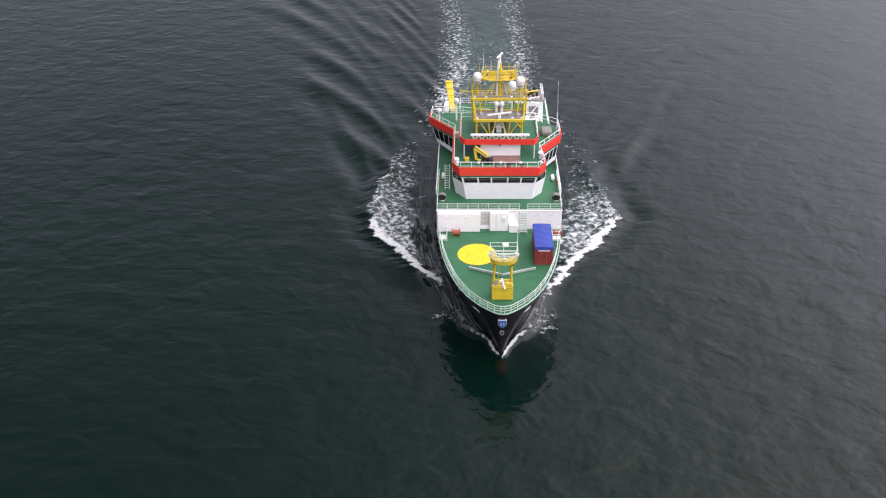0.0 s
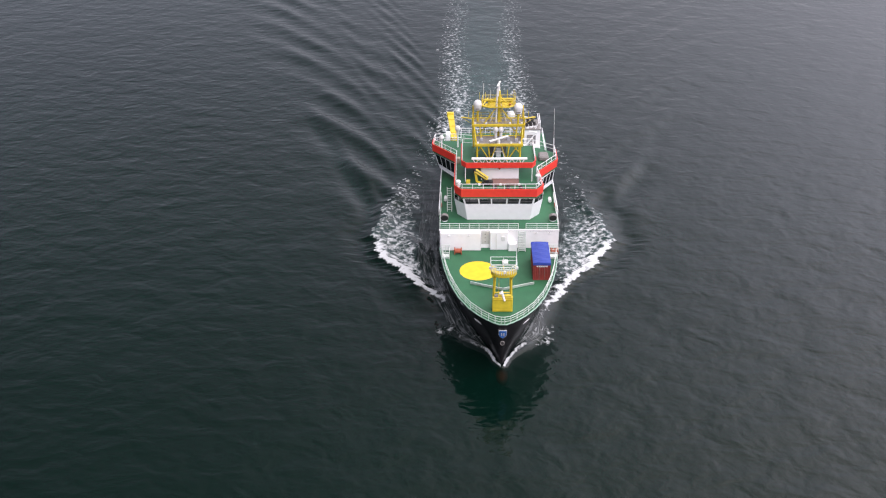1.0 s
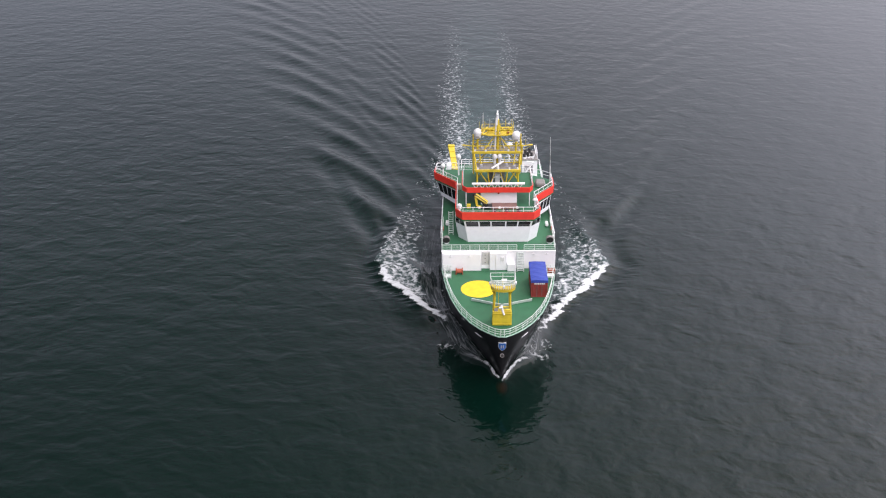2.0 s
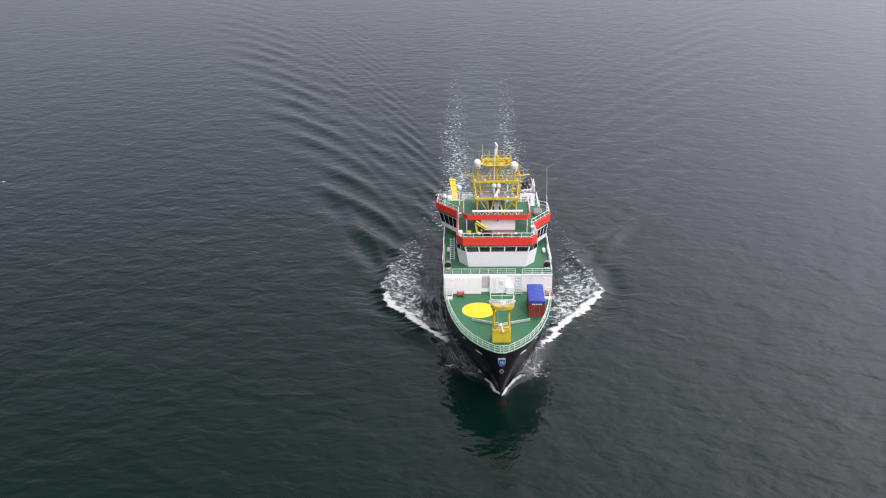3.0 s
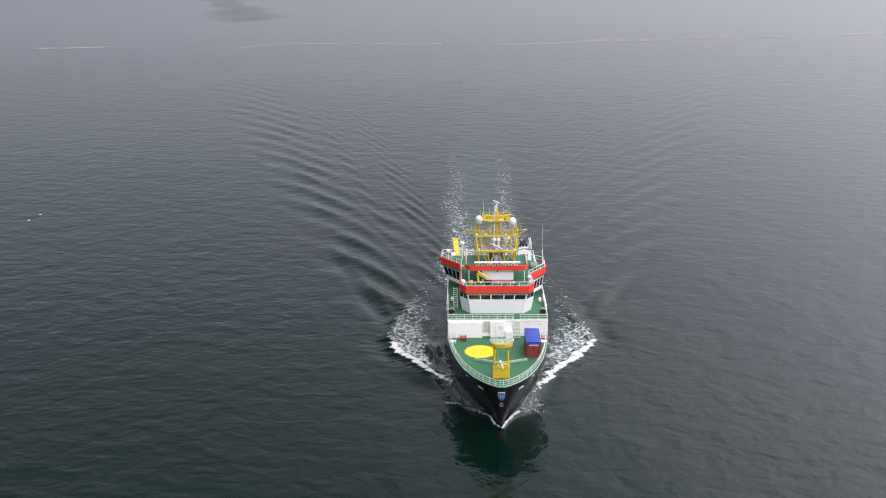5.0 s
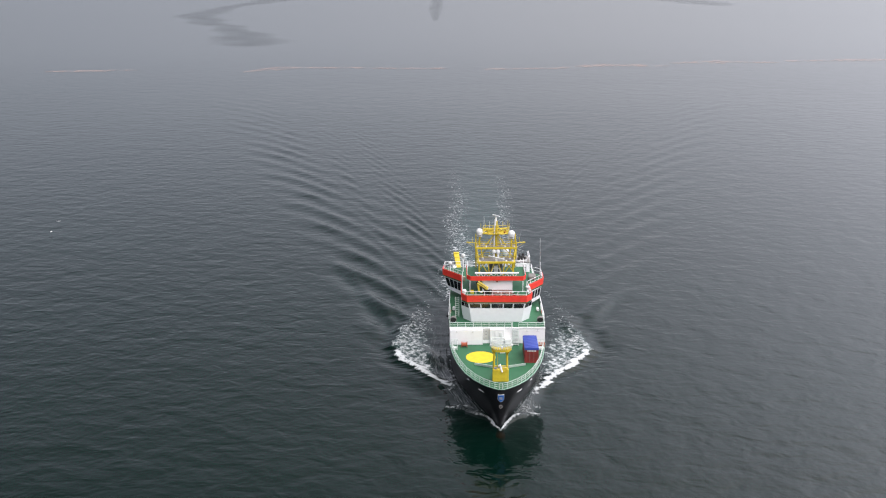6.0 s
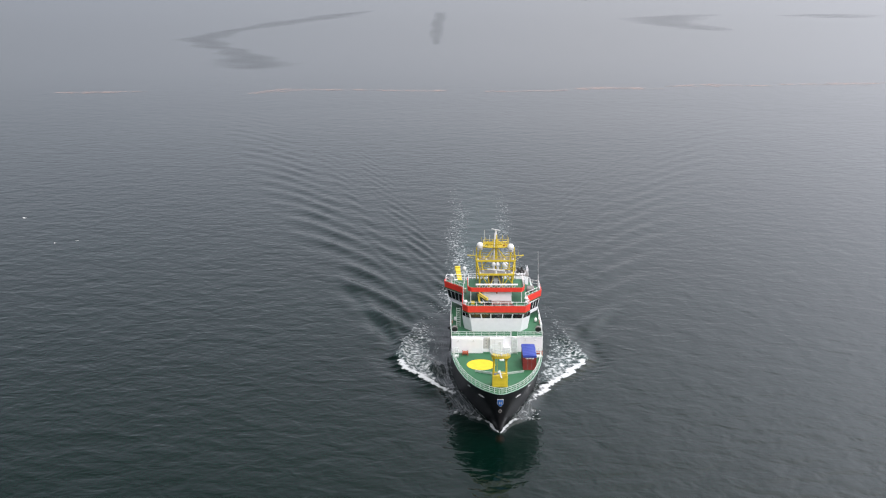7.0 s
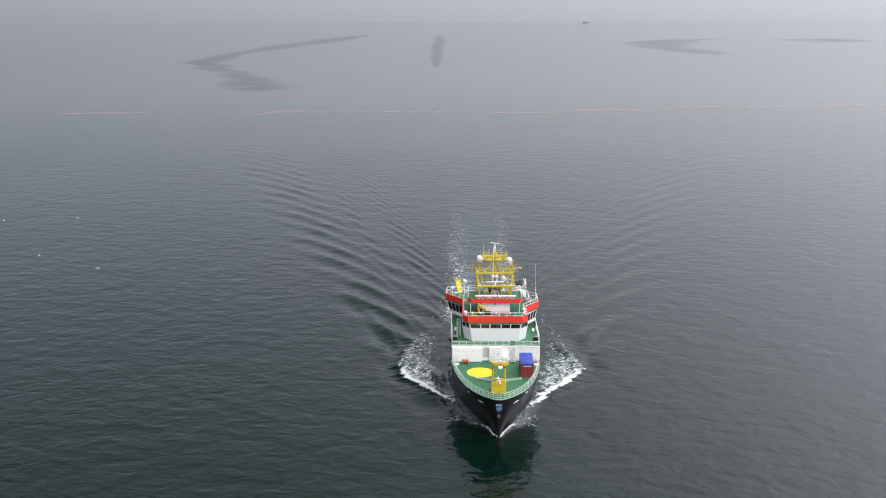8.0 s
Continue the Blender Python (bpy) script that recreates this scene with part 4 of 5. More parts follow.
part("cream_box", box(bmesh.new(), -6.7, -6.0, 32.6, 33.4, ROOF, ROOF + 0.9, 0.05), BEIGE, ship)
whip = part("whip_antenna", tube(bmesh.new(), (9.2, 35.4, ROOF), (9.15, 35.4, 19.6), 0.07, 6), WHITE, ship)
part("whip", tube(bmesh.new(), (9.15, 35.4, 19.6), (9.04, 35.4, 24.7), 0.028, 5), PALE, whip)


def mast():
    m = part("mast_column", tube(bmesh.new(), (0.12, 31.2, TOP), (0.12, 31.2, 29.3), 0.3, 10, 0.2), YELLOW, ship, "yellow lattice mast with platforms and domes")
    for z, y0, y1, hx in ((22.1, 26.9, 30.4, 3.6), (24.2, 29.7, 32.6, 4.0)):
        part("platform", box(bmesh.new(), -hx, hx, y0 + 0.25, y1, z - 0.12, z, 0.0), GRATE, m, "grey grating platform")
        fr = bmesh.new()
        box(fr, -hx, hx, y0, y0 + 0.25, z - 0.25, z + 0.15)
        box(fr, -hx, hx, y1, y1 + 0.2, z - 0.2, z + 0.1)
        for x in (-hx, hx):
            box(fr, x - 0.11, x + 0.11, y0, y1 + 0.2, z - 0.22, z + 0.13)
        part("platform_frame", fr, YELLOW, m)
        rl = bmesh.new()
        path = [(-hx, y0 + 0.2), (-hx, y1), (hx, y1), (hx, y0 + 0.2)]
        for h in (0.5, 1.0):
            for a, c in zip(path, path[1:]):
                tube(rl, (*a, z + h), (*c, z + h), 0.035, 5)
        for p in along(path, 1.3):
            tube(rl, (p.x, p.y, z), (p.x, p.y, z + 1), 0.035, 5)
        part("platform_rail", rl, YELLOW, m)
    def strut(p, q, w):
        part("strut", beam(bmesh.new(), p, q, w * 0.8), YELLOW, m)
    for s in (-1, 1):
        strut((s * 3.3, 27.3, TOP), (s * 3.3, 27.2, 22.0), 0.26)
        strut((s * 3.3, 30.6, TOP), (s * 3.3, 30.5, 22.0), 0.24)
        strut((s * 1.3, 27.3, TOP), (s * 3.0, 27.2, 22.0), 0.16)
        strut((s * 1.3, 27.3, TOP), (s * 1.6, 27.2, 22.0), 0.2)
        strut((s * 1.3, 27.3, TOP), (s * 0.3, 27.2, 22.0), 0.14)
        strut((s * 3.4, 27.3, 22.1), (s * 3.8, 30.0, 24.1), 0.18)
        strut((s * 3.5, 30.3, 22.1), (s * 3.85, 30.4, 24.1), 0.26)
        strut((s * 2.6, 29.0, 22.1), (s * 2.9, 30.0, 24.1), 0.18)
        strut((s * 3.85, 32.6, TOP), (s * 3.9, 32.6, 26.3), 0.2)
        strut((s * 2.2, 30.6, 24.2), (0, 31.1, 27.0), 0.16)
        strut((s * 3.7, 32.4, 24.2), (s * 2.4, 31.6, 26.8), 0.14)
        strut((s * 4.0, 30.5, 25.0), (s * 5.6, 31.0, 25.1), 0.09)
    # crosstree under the top
    cr = bmesh.new()
    for p, q, w in (((-2.6, 31.3, 26.7), (2.6, 31.3, 26.7), 0.26), ((-2.6, 33.0, 26.9), (2.4, 33.0, 26.9), 0.2), ((-2.6, 31.3, 26.7), (-1.6, 33.0, 27.4), 0.18), ((2.5, 31.3, 26.7), (1.8, 33.0, 27.4), 0.18), ((-2.4, 32.4, 27.3), (2.4, 32.4, 27.5), 0.2), ((-1.9, 31.3, 26.7), (-0.2, 31.2, 28.3), 0.12), ((1.9, 31.3, 26.7), (0.2, 31.2, 28.3), 0.12)):
        beam(cr, p, q, w)
    box(cr, 0.5, 2.2, 31.5, 33.0, 26.6, 26.75, 0.02)
    box(cr, -1.6, -0.4, 31.5, 33.0, 26.6, 26.75, 0.02)
    part("crosstree", cr, YELLOW, m)
    for x in (-2.3, -1.2, 1.4, 2.4):
        part("antenna", tube(bmesh.new(), (x, 32.4, 27.4), (x, 32.4, 28.9 if x > -2 else 30.0), 0.04, 5), YELLOW if x > 0 else PALE, m)
    for x in (-2.9, -2.0, 2.7):
        part("aerial", tube(bmesh.new(), (x, 33.0, 26.9), (x, 33.0, 28.3), 0.03, 5), YELLOW, m)
    for x, y, z in ((-3.6, 30.0, 24.2), (3.6, 30.0, 24.2), (-1.9, 29.9, 24.2), (1.8, 29.9, 24.2)):
        part("deck_lamp", box(bmesh.new(), x - 0.16, x + 0.16, y - 0.16, y + 0.16, z, z + 0.4, 0.05), PALE, m)
    for x, y, z in ((-3.2, 27.2, 22.15), (3.2, 27.2, 22.15), (1.9, 27.2, 22.15)):
        part("deck_lamp", box(bmesh.new(), x - 0.14, x + 0.14, y - 0.14, y + 0.14, z, z + 0.35, 0.05), PALE, m)
    for sx in (-1, 1):
        part("yard", beam(bmesh.new(), (sx * 4.0, 30.2, 25.1), (sx * 5.8, 30.8, 25.1), 0.1), YELLOW, m)
        part("yard_stay", tube(bmesh.new(), (sx * 5.8, 30.8, 25.1), (sx * 4.0, 30.2, 24.2), 0.03, 5), YELLOW, m)
    part("nav_lamp", dome(bmesh.new(), 1.75, 31.1, 27.1, 0.2), ORANGE, m)
    for x, y, z, r in ((-3.2, 31.4, 26.75, 0.68), (3.0, 29.9, 26.75, 0.7)):
        d = part("radome", dome(bmesh.new(), x, y, z + 0.25, r, 1.05, 18), PALE, m, "white satellite dome")
        part("skirt", tube(bmesh.new(), (x, y, z - 0.6), (x, y, z + 0.25), r * 0.8, 16, r), PALE, d)
        part("pedestal", tube(bmesh.new(), (x, y, min(24.2, z - 0.8)), (x, y, z - 0.6), 0.16, 8), YELLOW, d)
        part("marking", box(bmesh.new(), x - r * 0.45, x + r * 0.45, y - r - 0.04, y - r + 0.1, z - 0.35, z - 0.2, 0.0), GRATE, d)
    for x in (-0.4, 0.4):
        d = part("sensor_dome", dome(bmesh.new(), x, 29.9, 23.4, 0.42, 1.25), PALE, m)
        part("sensor_foot", tube(bmesh.new(), (x, 29.9, 22.1), (x, 29.9, 23.1), 0.22, 8), PALE, d)
    part("white_mast_head", tube(bmesh.new(), (0, 31.2, 28.4), (0, 31.2, 30.0), 0.2, 8), WHITE, m)
    part("lift_column", tube(bmesh.new(), (-0.35, 30.9, 24.2), (-0.22, 31.0, 29.6), 0.15, 8, 0.11), PALE, m)
    part("mast_foot", box(bmesh.new(), -0.4, 0.4, 28.6, 29.6, TOP, 20.9, 0.1), WHITE, m)
    # hand rails, ladder and cross bracing that fill the lattice
    for z, y, hx in ((24.2, 29.8, 4.0),):
        rl = bmesh.new()
        for h in (0.5, 1.0):
            tube(rl, (-hx, y, z + h), (hx, y, z + h), 0.03, 5)
        for i in range(9):
            tube(rl, (-hx + hx * i / 4, y, z), (-hx + hx * i / 4, y, z + 1.0), 0.03, 5)
        part("front_rail", rl, YELLOW, m)
    for s in (-1, 1):
        part("mast_post", beam(bmesh.new(), (s * 3.9, 29.9, 22.0), (s * 3.95, 29.9, 25.4), 0.2), YELLOW, m)
        part("cross_brace", beam(bmesh.new(), (s * 3.4, 30.4, 22.1), (s * 1.4, 30.9, 24.1), 0.13), YELLOW, m)
        part("cross_brace", beam(bmesh.new(), (s * 3.3, 30.5, TOP), (s * 1.2, 30.6, 22.0), 0.14), YELLOW, m)
        part("top_brace", beam(bmesh.new(), (s * 1.2, 31.2, 24.3), (s * 0.3, 31.2, 27.2), 0.12), PALE, m)
        part("whip_stub", tube(bmesh.new(), (s * 4.6, 30.4, 25.1), (s * 4.6, 30.4, 26.2), 0.03, 5), YELLOW, m)
        part("foot_leg", beam(bmesh.new(), (s * 1.0, 27.6, TOP), (s * 0.45, 28.4, 21.6), 0.16), WHITE, m)
    part("foot_bar", beam(bmesh.new(), (-0.7, 27.9, 20.6), (0.7, 27.9, 20.6), 0.12), WHITE, m)
    steps_up = part("mast_ladder", tube(bmesh.new(), (0.5, 30.8, 24.2), (0.5, 30.9, 28.6), 0.03, 5), YELLOW, m)
    step_bar = part("rung", tube(bmesh.new(), (0.2, 0, 0), (0.5, 0, 0), 0.025, 5), YELLOW, steps_up, at=(0, 30.85, 24.5))
    for i in range(1, 10):
        again(step_bar, (0, 30.85, 24.5 + 0.42 * i))
    ring = bmesh.new()
    loop = [(-2.6, 31.2), (-1.5, 30.5), (1.5, 30.5), (2.6, 31.2), (2.4, 33.1), (-2.4, 33.1), (-2.6, 31.2)]
    for h in (0.0, 0.55, 1.05):
        for a, c in zip(loop, loop[1:]):
            tube(ring, (*a, 26.8 + h), (*c, 26.8 + h), 0.035 if h else 0.09, 5)
    for p in along(loop, 1.0):
        tube(ring, (p.x, p.y, 26.8), (p.x, p.y, 27.85), 0.03, 5)
    part("crosstree_rail", ring, YELLOW, m)
    part("crosstree_floor", prism(bmesh.new(), [(-1.4, 30.7), (1.4, 30.7), (2.3, 31.3), (1.9, 32.4), (-1.9, 32.4), (-2.3, 31.3)], 26.62, 26.74), YELLOW, m)
    for x, y, z in ((-2.6, 28.6, 22.0), (2.7, 28.3, 22.0), (2.3, 30.6, 24.2), (-2.4, 30.8, 24.2), (1.5, 28.9, 22.0)):
        part("instrument_box", box(bmesh.new(), x - 0.22, x + 0.22, y - 0.18, y + 0.18, z, z + 0.55, 0.04), HAZE_GREY, m)
    part("dark_core", box(bmesh.new(), -1.3, 1.3, 29.8, 31.0, TOP, 21.9, 0.1), GRATE, m)
    return m


mast_column = mast()


def scanner(name, at, length, thick):
    """A turning radar bar on the mast: origin on its axle."""
    bm = box(bmesh.new(), -length / 2, length / 2, -thick, thick, 0.0, thick * 1.6, 0.03)
    tube(bm, (0, 0, -0.35), (0, 0, 0.02), 0.2, 10)
    return part(name, bm, PALE, ship, "white turning radar bar", at)


radar_low = scanner("radar_scanner", (0, 27.6, 22.75), 3.7, 0.14)
radar_top = scanner("radar_scanner", (0, 31.2, 30.25), 2.2, 0.12)
part("scanner_post", tube(bmesh.new(), (0, 27.6, 22.1), (0, 27.6, 22.5), 0.25, 8), PALE, mast_column)

# funnel block, after crane and aft domes
def funnel():
    fun = part("funnel_casing", prism(bmesh.new(), [(5.3, 50), (8.1, 50), (8.1, 54.6), (5.3, 54.6)], BOAT, 14.9, [(5.3, 50.3), (8.1, 50.3), (8.1, 54.6), (5.3, 54.6)]), WHITE, ship, "white funnel casing with black exhaust pipes")
    part("funnel_door", box(bmesh.new(), 5.75, 7.3, 49.95, 50.12, 12.3, 14.0, 0.04), GRATE, fun, "grey louvred panel")
    for i in range(6):
        part("louvre", box(bmesh.new(), 5.8, 7.25, 49.9, 49.98, 12.4 + 0.26 * i, 12.52 + 0.26 * i, 0.0), HAZE_GREY, fun)
    part("cornice", box(bmesh.new(), 5.15, 8.25, 50.1, 54.75, 14.9, 15.08, 0.03), GRATE, fun)
    for x, y, h in ((5.75, 50.8, 0.9), (6.45, 51.1, 1.1), (6.0, 52.0, 1.2), (7.1, 51.3, 0.9), (6.8, 52.8, 1.2)):
        e = part("exhaust", tube(bmesh.new(), (x, y, 15.0), (x - 0.06, y + 0.25, 15.0 + h), 0.27, 12), DARK, fun, "black exhaust pipe")
        part("collar", tube(bmesh.new(), (x, y, 15.02), (x, y + 0.02, 15.3), 0.36, 12), WHITE, e)
    fr = bmesh.new()
    for p, q in (((8.05, 50.2, 15.0), (8.05, 50.2, 16.3)), ((7.2, 50.2, 15.0), (7.75, 50.2, 16.3)), ((7.75, 50.2, 16.3), (8.05, 50.2, 16.3)), ((8.05, 50.2, 16.3), (8.05, 54.4, 16.3)), ((8.05, 54.4, 15.0), (8.05, 54.4, 16.3)), ((7.75, 50.2, 16.3), (7.75, 54.4, 16.3)), ((8.05, 52.2, 15.0), (8.05, 52.2, 16.3))):
        tube(fr, p, q, 0.06, 6)
    part("funnel_frame", fr, WHITE, fun)
    arm = part("davit_arm", beam(bmesh.new(), (5.4, 48.9, 12.4), (7.4, 48.9, 15.0), 0.2), WHITE, fun, "white folded davit arm")
    part("davit_jib", beam(bmesh.new(), (7.4, 48.9, 15.0), (6.0, 48.7, 15.3), 0.16), WHITE, arm)
    part("davit_foot", tube(bmesh.new(), (5.4, 48.9, BOAT), (5.4, 48.9, 12.6), 0.36, 10), WHITE, arm)
    part("davit_ram", tube(bmesh.new(), (5.8, 48.6, 12.2), (7.0, 48.6, 14.4), 0.1, 6), GRATE, arm)
    for x, y, z, r in ((7.0, 49.4, 12.0, 0.45), (7.7, 49.2, 11.9, 0.4)):
        part("fan_cowl", tube(bmesh.new(), (x, y, BOAT), (x, y, z + r), r, 12, r * 0.8), WHITE, fun)


def after_crane():
    cr = part("after_crane", tube(bmesh.new(), (-7.2, 53.6, BOAT), (-7.2, 53.6, 12.2), 0.7, 14), YELLOW, ship, "yellow after crane with its boom laid aft")
    boom = bmesh.new()
    low, high = Vector((-7.2, 53.4, 11.9)), Vector((-8.0, 60.0, 14.2))
    corners = [(-0.6, 0.0), (0.56, 0.0), (0.5, -0.75), (-0.54, -0.75)]
    rings = [[boom.verts.new((p.x + dx * k, p.y, p.z + dz * k)) for dx, dz in corners] for p, k in ((low, 0.85), (high, 1.0))]
    for q in range(4):
        boom.faces.new((rings[0][q], rings[0][(q + 1) % 4], rings[1][(q + 1) % 4], rings[1][q]))
    boom.faces.new(rings[1]), boom.faces.new(rings[0])
    for f in (0.25, 0.5, 0.75):
        c = low.lerp(high, f)
        box(boom, c.x - 0.56, c.x + 0.54, c.y - 0.08, c.y + 0.08, c.z - 0.05, c.z + 0.08, 0.0)
    bmesh.ops.recalc_face_normals(boom, faces=boom.faces)
    part("boom", boom, YELLOW, cr)
    part("boom_head", box(bmesh.new(), -8.68, -7.38, 59.7, 60.4, 13.5, 14.4, 0.08), YELLOW, cr)
    part("sheave", tube(bmesh.new(), (-8.4, 60.5, 14.2), (-7.7, 60.5, 14.2), 0.26, 12), DARK, cr)
    part("ram", tube(bmesh.new(), (-7.3, 53.8, 11.9), (-7.6, 57.0, 12.4), 0.16, 8), GRATE, cr)
    part("slew_house", box(bmesh.new(), -8.75, -7.95, 53.0, 54.6, BOAT, 12.9, 0.1), WHITE, cr)


funnel()
after_crane()
for x, y, foot, z, r in ((-6.42, 39.3, ROOF, 19.75, 0.45), (2.92, 52.15, BOAT, 16.9, 0.72)):
    post = part("dome_post", tube(bmesh.new(), (x, y, foot), (x, y, z - r), 0.13, 8), WHITE, ship)
    part("small_dome", dome(bmesh.new(), x, y, z, r, 1.1), PALE, post, "white antenna dome")
    part("dome_skirt", tube(bmesh.new(), (x, y, z - r), (x, y, z), r * 0.75, 14, r), PALE, post)
railing(ship, [(-8.9, 42.5), (-8.9, 52.2), (-6.0, 52.2), (-6.0, 56.5), (8.9, 56.5), (8.9, 40.2)], BOAT, 1.15, 1.5, WHITE, "white aft boat deck rail")
for x, y, w, h in ((-3.6, 46.0, 1.0, 1.5), (-0.6, 48.5, 1.3, 1.1), (-6.9, 47.5, 0.6, 1.2)):
    loc = part("vent_box", box(bmesh.new(), x - w, x + w, y - 0.8, y + 0.8, BOAT, BOAT + h, 0.06), WHITE, ship, "white vent box on the aft boat deck")
    part("lid", box(bmesh.new(), x - w - 0.08, x + w + 0.08, y - 0.88, y + 0.88, BOAT + h, BOAT + h + 0.1, 0.03), PALE, loc)
part("after_deck", prism(bmesh.new(), [(-9.2, 57.0), (9.2, 57.0), (9.2, 60), (8.5, 69.9), (-8.5, 69.9), (-9.2, 60)], 3.5, 3.63), paint("worn_deck_planks", (0.15, 0.12, 0.095), 0.8, var=0.3, scale=2.0), ship, "brown planked after working deck")
railing(ship, [(-9.0, 57.4), (-9.0, 60), (-8.4, 69.6), (8.4, 69.6), (9.0, 60), (9.0, 57.4)], 3.6, 1.1, 2.2, WHITE, "white after deck rail")
for x, y in ((-4.5, 64), (4.8, 62), (-1.0, 61)):
    part("deck_locker", box(bmesh.new(), x - 1.2, x + 1.2, y - 1, y + 1, 3.62, 5.3, 0.08), WHITE, ship, "white deck locker")

# ---- container on the forecastle ----
def container():
    c = tagged(new("shipping_container"), "red-brown steel container under a blue tarpaulin on the foredeck", "container")
    W, L, H = 2.44, 6.06, 2.82
    body = bmesh.new()
    for x0, x1, y0, y1 in ((0, W, 0, 0), (0, W, L, L), (0, 0, 0, L), (W, W, 0, L)):
        k = 24 if y0 != y1 else 10
        verts = []
        for i in range(4 * k + 1):
            f = i / (4 * k)
            dep = (0, 0, 0.05, 0.05)[i % 4]
            p = Vector((x0 + (x1 - x0) * f, y0 + (y1 - y0) * f))
            sx = dep if x0 == x1 == 0 else -dep if x0 == x1 else 0
            sy = dep if y0 == y1 == 0 else -dep if y0 == y1 else 0
            verts.append([body.verts.new((p.x + sx, p.y + sy, z)) for z in (0.12, H - 0.12)])
        for a, d in zip(verts, verts[1:]):
            body.faces.new((a[0], d[0], d[1], a[1]))
    part("walls", body, RUST, c)
    fr = bmesh.new()
    for x in (-0.02, W - 0.1):
        for y in (-0.02, L - 0.1):
            box(fr, x, x + 0.12, y, y + 0.12, 0, H, 0.01)
        for z in (0.0, H - 0.14):
            box(fr, x, x + 0.12, 0.1, L - 0.1, z, z + 0.14, 0.01)
    for y in (-0.02, L - 0.1):
        for z in (0.0, H - 0.14):
            box(fr, 0.1, W - 0.1, y, y + 0.12, z, z + 0.14, 0.01)
    part("frame", fr, RUST, c)
    tarp = bmesh.new()
    k = 14
    g = [[tarp.verts.new((-0.05 + (W + 0.1) * i / 6, -0.06 + (L + 0.12) * j / k, H + 0.03 + 0.10 * math.sin(math.pi * i / 6) + 0.025 * math.sin(j * 1.9 + i) + random.uniform(-0.012, 0.012))) for i in range(7)] for j in range(k + 1)]
    for a, d in zip(g, g[1:]):
        for i in range(6):
            tarp.faces.new((a[i], a[i + 1], d[i + 1], d[i]))
    rimv = g[0] + [r[-1] for r in g[1:]] + g[-1][-2::-1] + [r[0] for r in g[-2:0:-1]]
    low = [tarp.verts.new((v.co.x + (v.co.x - W / 2) * 0.02, v.co.y + (v.co.y - L / 2) * 0.01, H - 0.32 + random.uniform(-0.03, 0.03))) for v in rimv]
    for i in range(len(rimv)):
        j = (i + 1) % len(rimv)
        tarp.faces.new((rimv[i], low[i], low[j], rimv[j]))
    bmesh.ops.recalc_face_normals(tarp, faces=tarp.faces)
    part("tarpaulin", tarp, BLUE, c, "blue tarpaulin with lashed edges")
    bar = part("marking_bar", box(bmesh.new(), 0, 0.19, -0.06, 0.0, 0, 0.2, 0.0), PALE, c, at=(0.45, -0.01, H - 0.62))
    for i in range(1, 6):
        again(bar, (0.45 + 0.27 * i, -0.01, H - 0.62))
    for x in (0.85, 1.6):
        part("lock_rod", tube(bmesh.new(), (x, -0.05, 0.15), (x, -0.05, H - 0.7), 0.025, 5), GRATE, c)
    return c


box_thing = container()


# ---- far water: brown foam line, ruffled patches, a distant vessel ----
def ribbon(name, path, mat, label, category, lift):
    """A flat strip with uneven edges: rows of x, y, half width along y."""
    bm = bmesh.new()
    pts = []
    for (x0, y0, w0), (x1, y1, w1) in zip(path, path[1:]):
        k = 14
        for i in range(k):
            f = i / k
            f2 = f * f * (3 - 2 * f)
            pts.append((x0 + (x1 - x0) * f, y0 + (y1 - y0) * f2, w0 + (w1 - w0) * f))
    prev = None
    for x, y, w in pts + [path[-1]]:
        r = math.hypot(x, y + 120)
        z = -0.7 + 58.0 * max(0.0, (r - 1500) / 3400) ** 2 + lift
        e = 1.7 * w * random.uniform(0.6, 1.4)
        row = (bm.verts.new((x, y - e, z)), bm.verts.new((x, y + e, z)))
        if prev:
            bm.faces.new((prev[0], row[0], row[1], prev[1]))
        prev = row
    return tagged(part(name, bm, mat), label, category, kind="structure")


GO = -48.0
for path in ([(-345, 640 + GO, 1), (-320, 642 + GO, 5), (-270, 648 + GO, 1)], [(-182, 632 + GO, 2), (-160, 655 + GO, 9), (-140, 660 + GO, 3), (-20, 648 + GO, 2)], [(10, 640 + GO, 3), (60, 645 + GO, 2), (110, 668 + GO, 6), (160, 662 + GO, 2)], [(165, 684 + GO, 2), (205, 690 + GO, 7), (260, 684 + GO, 2)], [(265, 696 + GO, 2), (330, 700 + GO, 5), (420, 712 + GO, 4)]):
    ribbon("foam_line", path, streak_mat, "thin brownish foam line drifting on the water", "foam", 0.15)


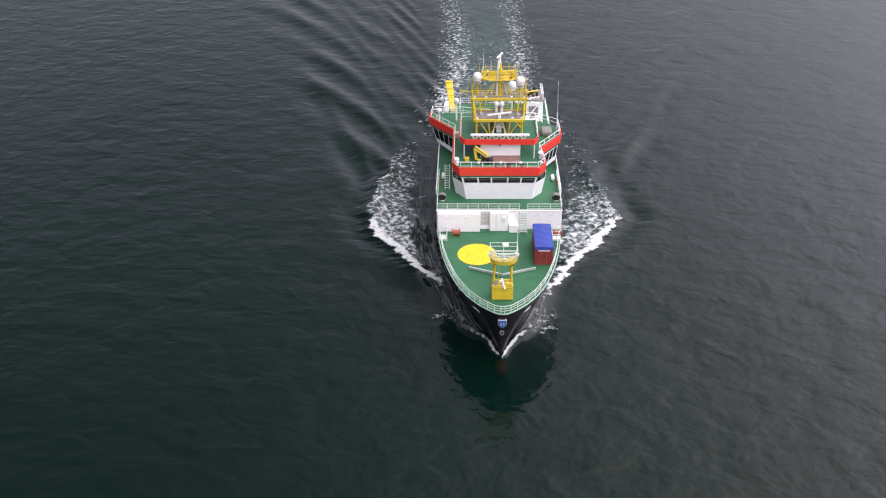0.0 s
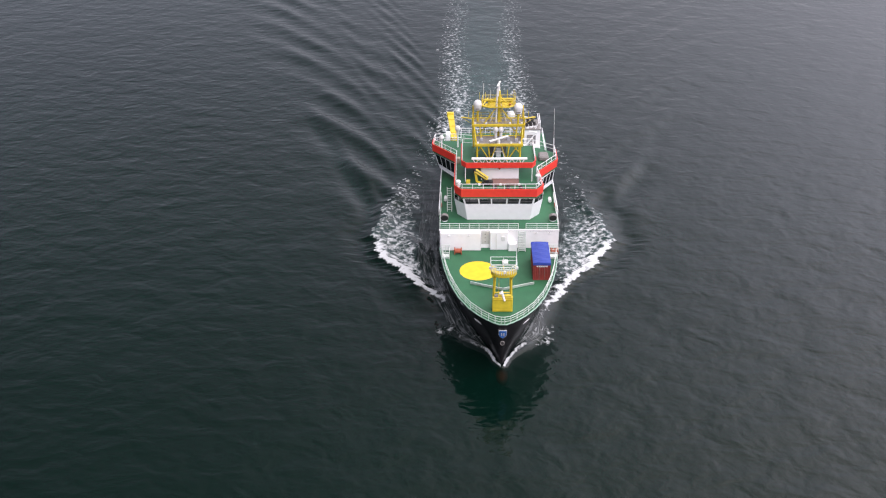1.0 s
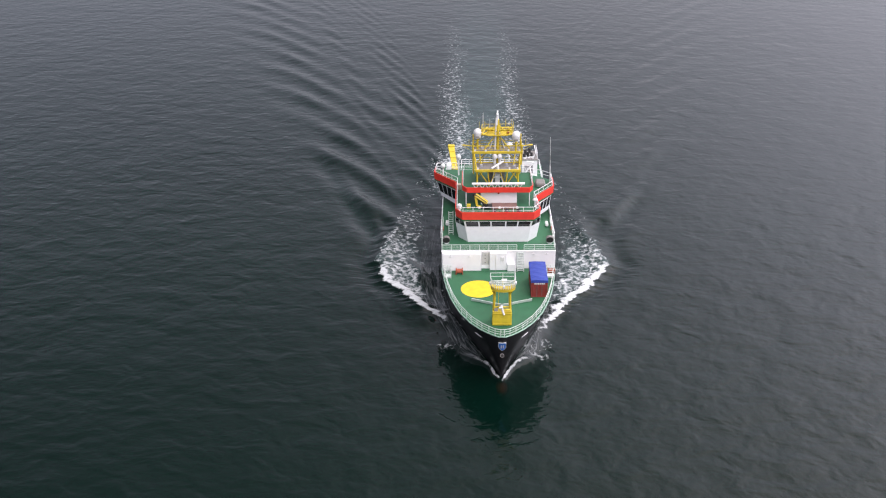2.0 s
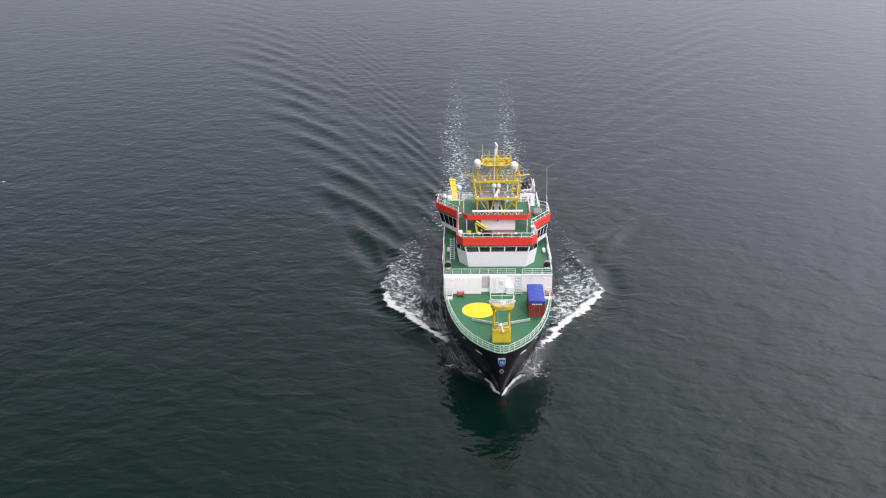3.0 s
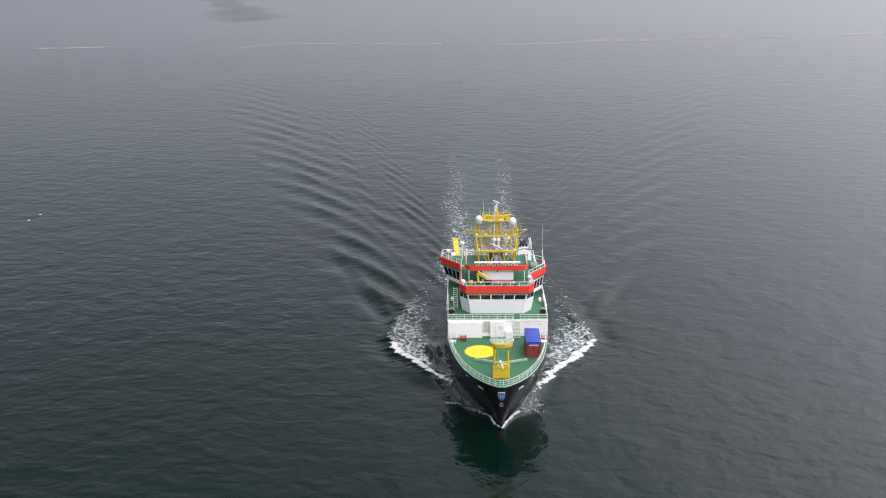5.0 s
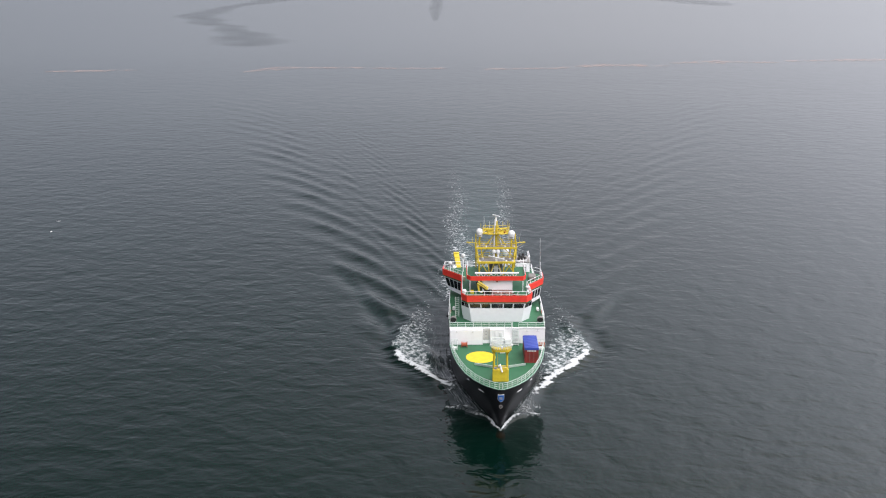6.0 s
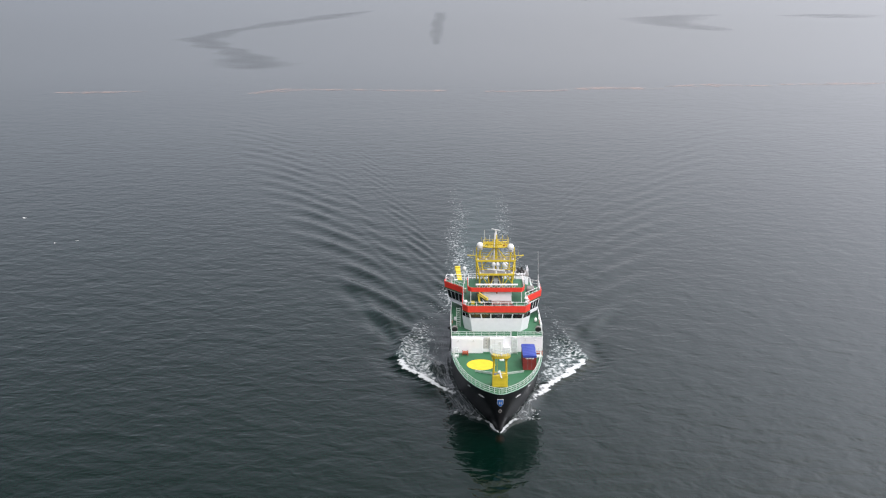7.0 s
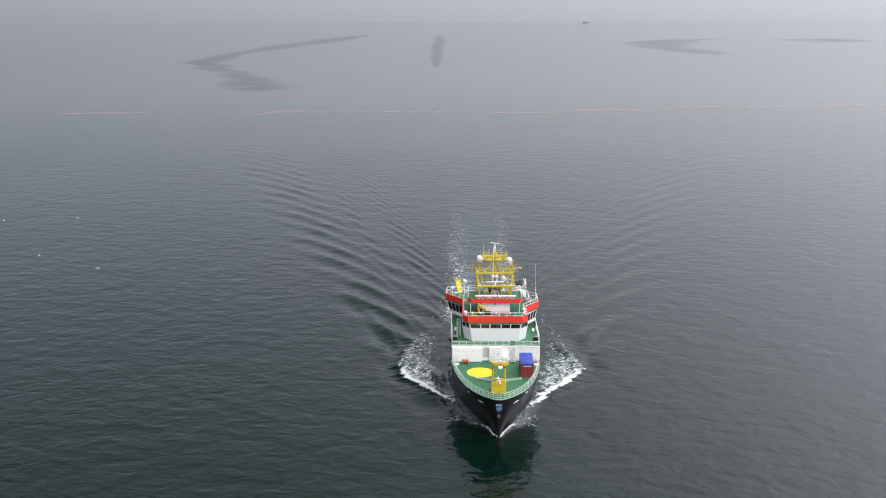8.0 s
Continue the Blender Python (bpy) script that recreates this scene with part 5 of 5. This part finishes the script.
def ruffle(rows, label):
    """A darker wind patch on the calm sea: rows of y and its two x edges, eased and frayed."""
    bm = bmesh.new()
    prev, k = None, 16
    for (y0, a0, c0), (y1, a1, c1) in zip(rows, rows[1:]):
        for i in range(k + (rows[-1][0] == y1)):
            f = i / k
            g = f * f * (3 - 2 * f)
            y, a, c = y0 + (y1 - y0) * f, a0 + (a1 - a0) * g, c0 + (c1 - c0) * g
            fray = (abs(c - a) + 20) * 0.06
            a, c = a + random.uniform(-fray, fray), c + random.uniform(-fray, fray)
            row = []
            for q in range(5):
                x = a + (c - a) * q / 4
                h = math.hypot(x, y + 120)
                row.append(bm.verts.new((x, y, -0.2 + 58.0 * max(0.0, (h - 1500) / 3400) ** 2)))
            if prev:
                for q in range(4):
                    bm.faces.new((prev[q], prev[q + 1], row[q + 1], row[q]))
            prev = row
    count = len(bm.verts) // 5
    full = [v for i in range(count) for v in (0.0, 0.75, 1.0, 0.75, 0.0)]
    for i in range(count):
        end = min(1.0, min(i, count - 1 - i) / 7)
        full[5 * i:5 * i + 5] = [v * end for v in full[5 * i:5 * i + 5]]
    ob = part("ruffled_water", bm, ruffled_mat)
    ob.data.attributes.new("full", "FLOAT", "POINT").data.foreach_set("value", full)
    return tagged(ob, label, "water", kind="structure")


ruffle([(838, -255, -215), (908, -300, -194), (1020, -320, -235), (1174, -357, -304), (1370, -452, -381), (1572, -532, -438), (1926, -538, -476), (2316, -539, -421), (2807, -493, -345), (3400, -360, -320)], "darker winding ruffled band on the calm sea")
ruffle([(1330, -56, -46), (1500, -64, -46), (1793, -80, -47), (2448, -96, -56), (3289, -116, -64)], "short dark ruffled streak on the calm sea")
ruffle([(1801, 500, 544), (1973, 444, 577), (2240, 414, 564), (2544, 412, 663), (2878, 600, 812)], "grey ruffled patch on the calm sea")
ruffle([(2480, 1000, 1060), (2534, 937, 1147), (2709, 875, 1201), (2800, 1000, 1100)], "grey ruffled patch on the calm sea")


def far_vessel():
    v = tagged(new("distant_vessel"), "small grey vessel far out near the horizon", "ship")
    hullp = [(-15, -3), (12, -3), (17, 0), (12, 3), (-15, 3)]
    part("hull", prism(bmesh.new(), [(x * 0.9, y * 0.8) for x, y in hullp], -0.5, 5, hullp), HAZE_GREY, v)
    part("house", box(bmesh.new(), -13, -8, -2.5, 2.5, 5, 9, 0.2), HAZE_GREY, v)
    part("mast", tube(bmesh.new(), (-10, 0, 9), (-10, 0, 12), 0.2), HAZE_GREY, v)
    v.matrix_basis = pose(580, 4550, 50.5, 0, 0, 15)


far_vessel()


def gull():
    """A white gull with spread wings, flying along its own y."""
    g = tagged(new("gull"), "small white gull flying low over the sea", "bird", "gulls")
    part("body", dome(bmesh.new(), 0, 0, 0, 0.11, 1, 10), PALE, g).matrix_local = Matrix.Diagonal((1, 2.4, 1, 1))
    for sx in (-1, 1):
        bm = bmesh.new()
        top = [(0.05, 0.14, 0.03), (0.36, 0.2, 0.14), (0.72, 0.0, 0.08), (0.4, 0.04, 0.13), (0.05, -0.1, 0.02)]
        a = [bm.verts.new((sx * x, y, z)) for x, y, z in top]
        c = [bm.verts.new((sx * x, y, z - 0.025)) for x, y, z in top]
        bm.faces.new(a), bm.faces.new(c[::-1])
        for i in range(5):
            bm.faces.new((a[i], a[(i + 1) % 5], c[(i + 1) % 5], c[i]))
        bmesh.ops.recalc_face_normals(bm, faces=bm.faces)
        part("wing", bm, PALE, g)
    tail = prism(bmesh.new(), [(-0.04, -0.22), (-0.09, -0.42), (0.09, -0.42), (0.04, -0.22)], -0.01, 0.02)
    part("tail", tail, PALE, g)
    return g


# each gull: rows of seconds and place
first = gull()
flock = [(first, [(0.0, -330.0, -20.0, 20.0), (3.0, -235.0, 0.0, 20.0), (6.0, -140.0, 30.0, 20.0), (7.0, -122.9, 44.5, 20.0), (8.0, -119.8, 59.0, 20.0)])]
for rows in ([(0.0, -420.0, -30.0, 20.0), (4.0, -270.0, 5.0, 20.0), (7.5, -150.0, 48.0, 20.0), (8.0, -140.3, 55.7, 20.0)], [(0.0, -140.0, 94.0, 1.0), (6.0, -131.5, 92.0, 1.0), (8.0, -146.9, 90.3, 1.0)], [(0.0, -110.3, 63.4, 1.0), (4.5, -128.3, 94.3, 1.0), (6.0, -134.3, 104.6, 1.0), (6.5, -133.3, 101.5, 1.0), (8.0, -121.3, 73.6, 1.0)]):
    flock.append((copy_thing(first, pose(*rows[-1][1:])), rows))


# ---- motion ----
def motions():
    for thing, base in ((ship, (0, 0, 0)), (wake, (0, 0, 0)), (box_thing, (4.67, 9.72, DECK + 0.02))):
        walk(thing, [(t, pose(base[0], base[1] - SPEED * t, base[2])) for t in (0.0, 2.0, 4.0, 6.0, 8.0)])
    for bird, rows in flock:
        dx, dy = rows[-1][1] - rows[-2][1], rows[-1][2] - rows[-2][2]
        heading = math.degrees(math.atan2(-dx, dy))
        walk(bird, [(t, pose(x, y, z, 0, 0, heading)) for t, x, y, z in rows])
    for bar, start, rate in ((radar_low, 16.0, -159.0), (radar_top, 68.0, -170.0)):
        p = bar.location.copy()
        walk(bar, [(i * 0.25, pose(p.x, p.y, p.z, 0, 0, start + rate * i * 0.25)) for i in range(33)])


motions()
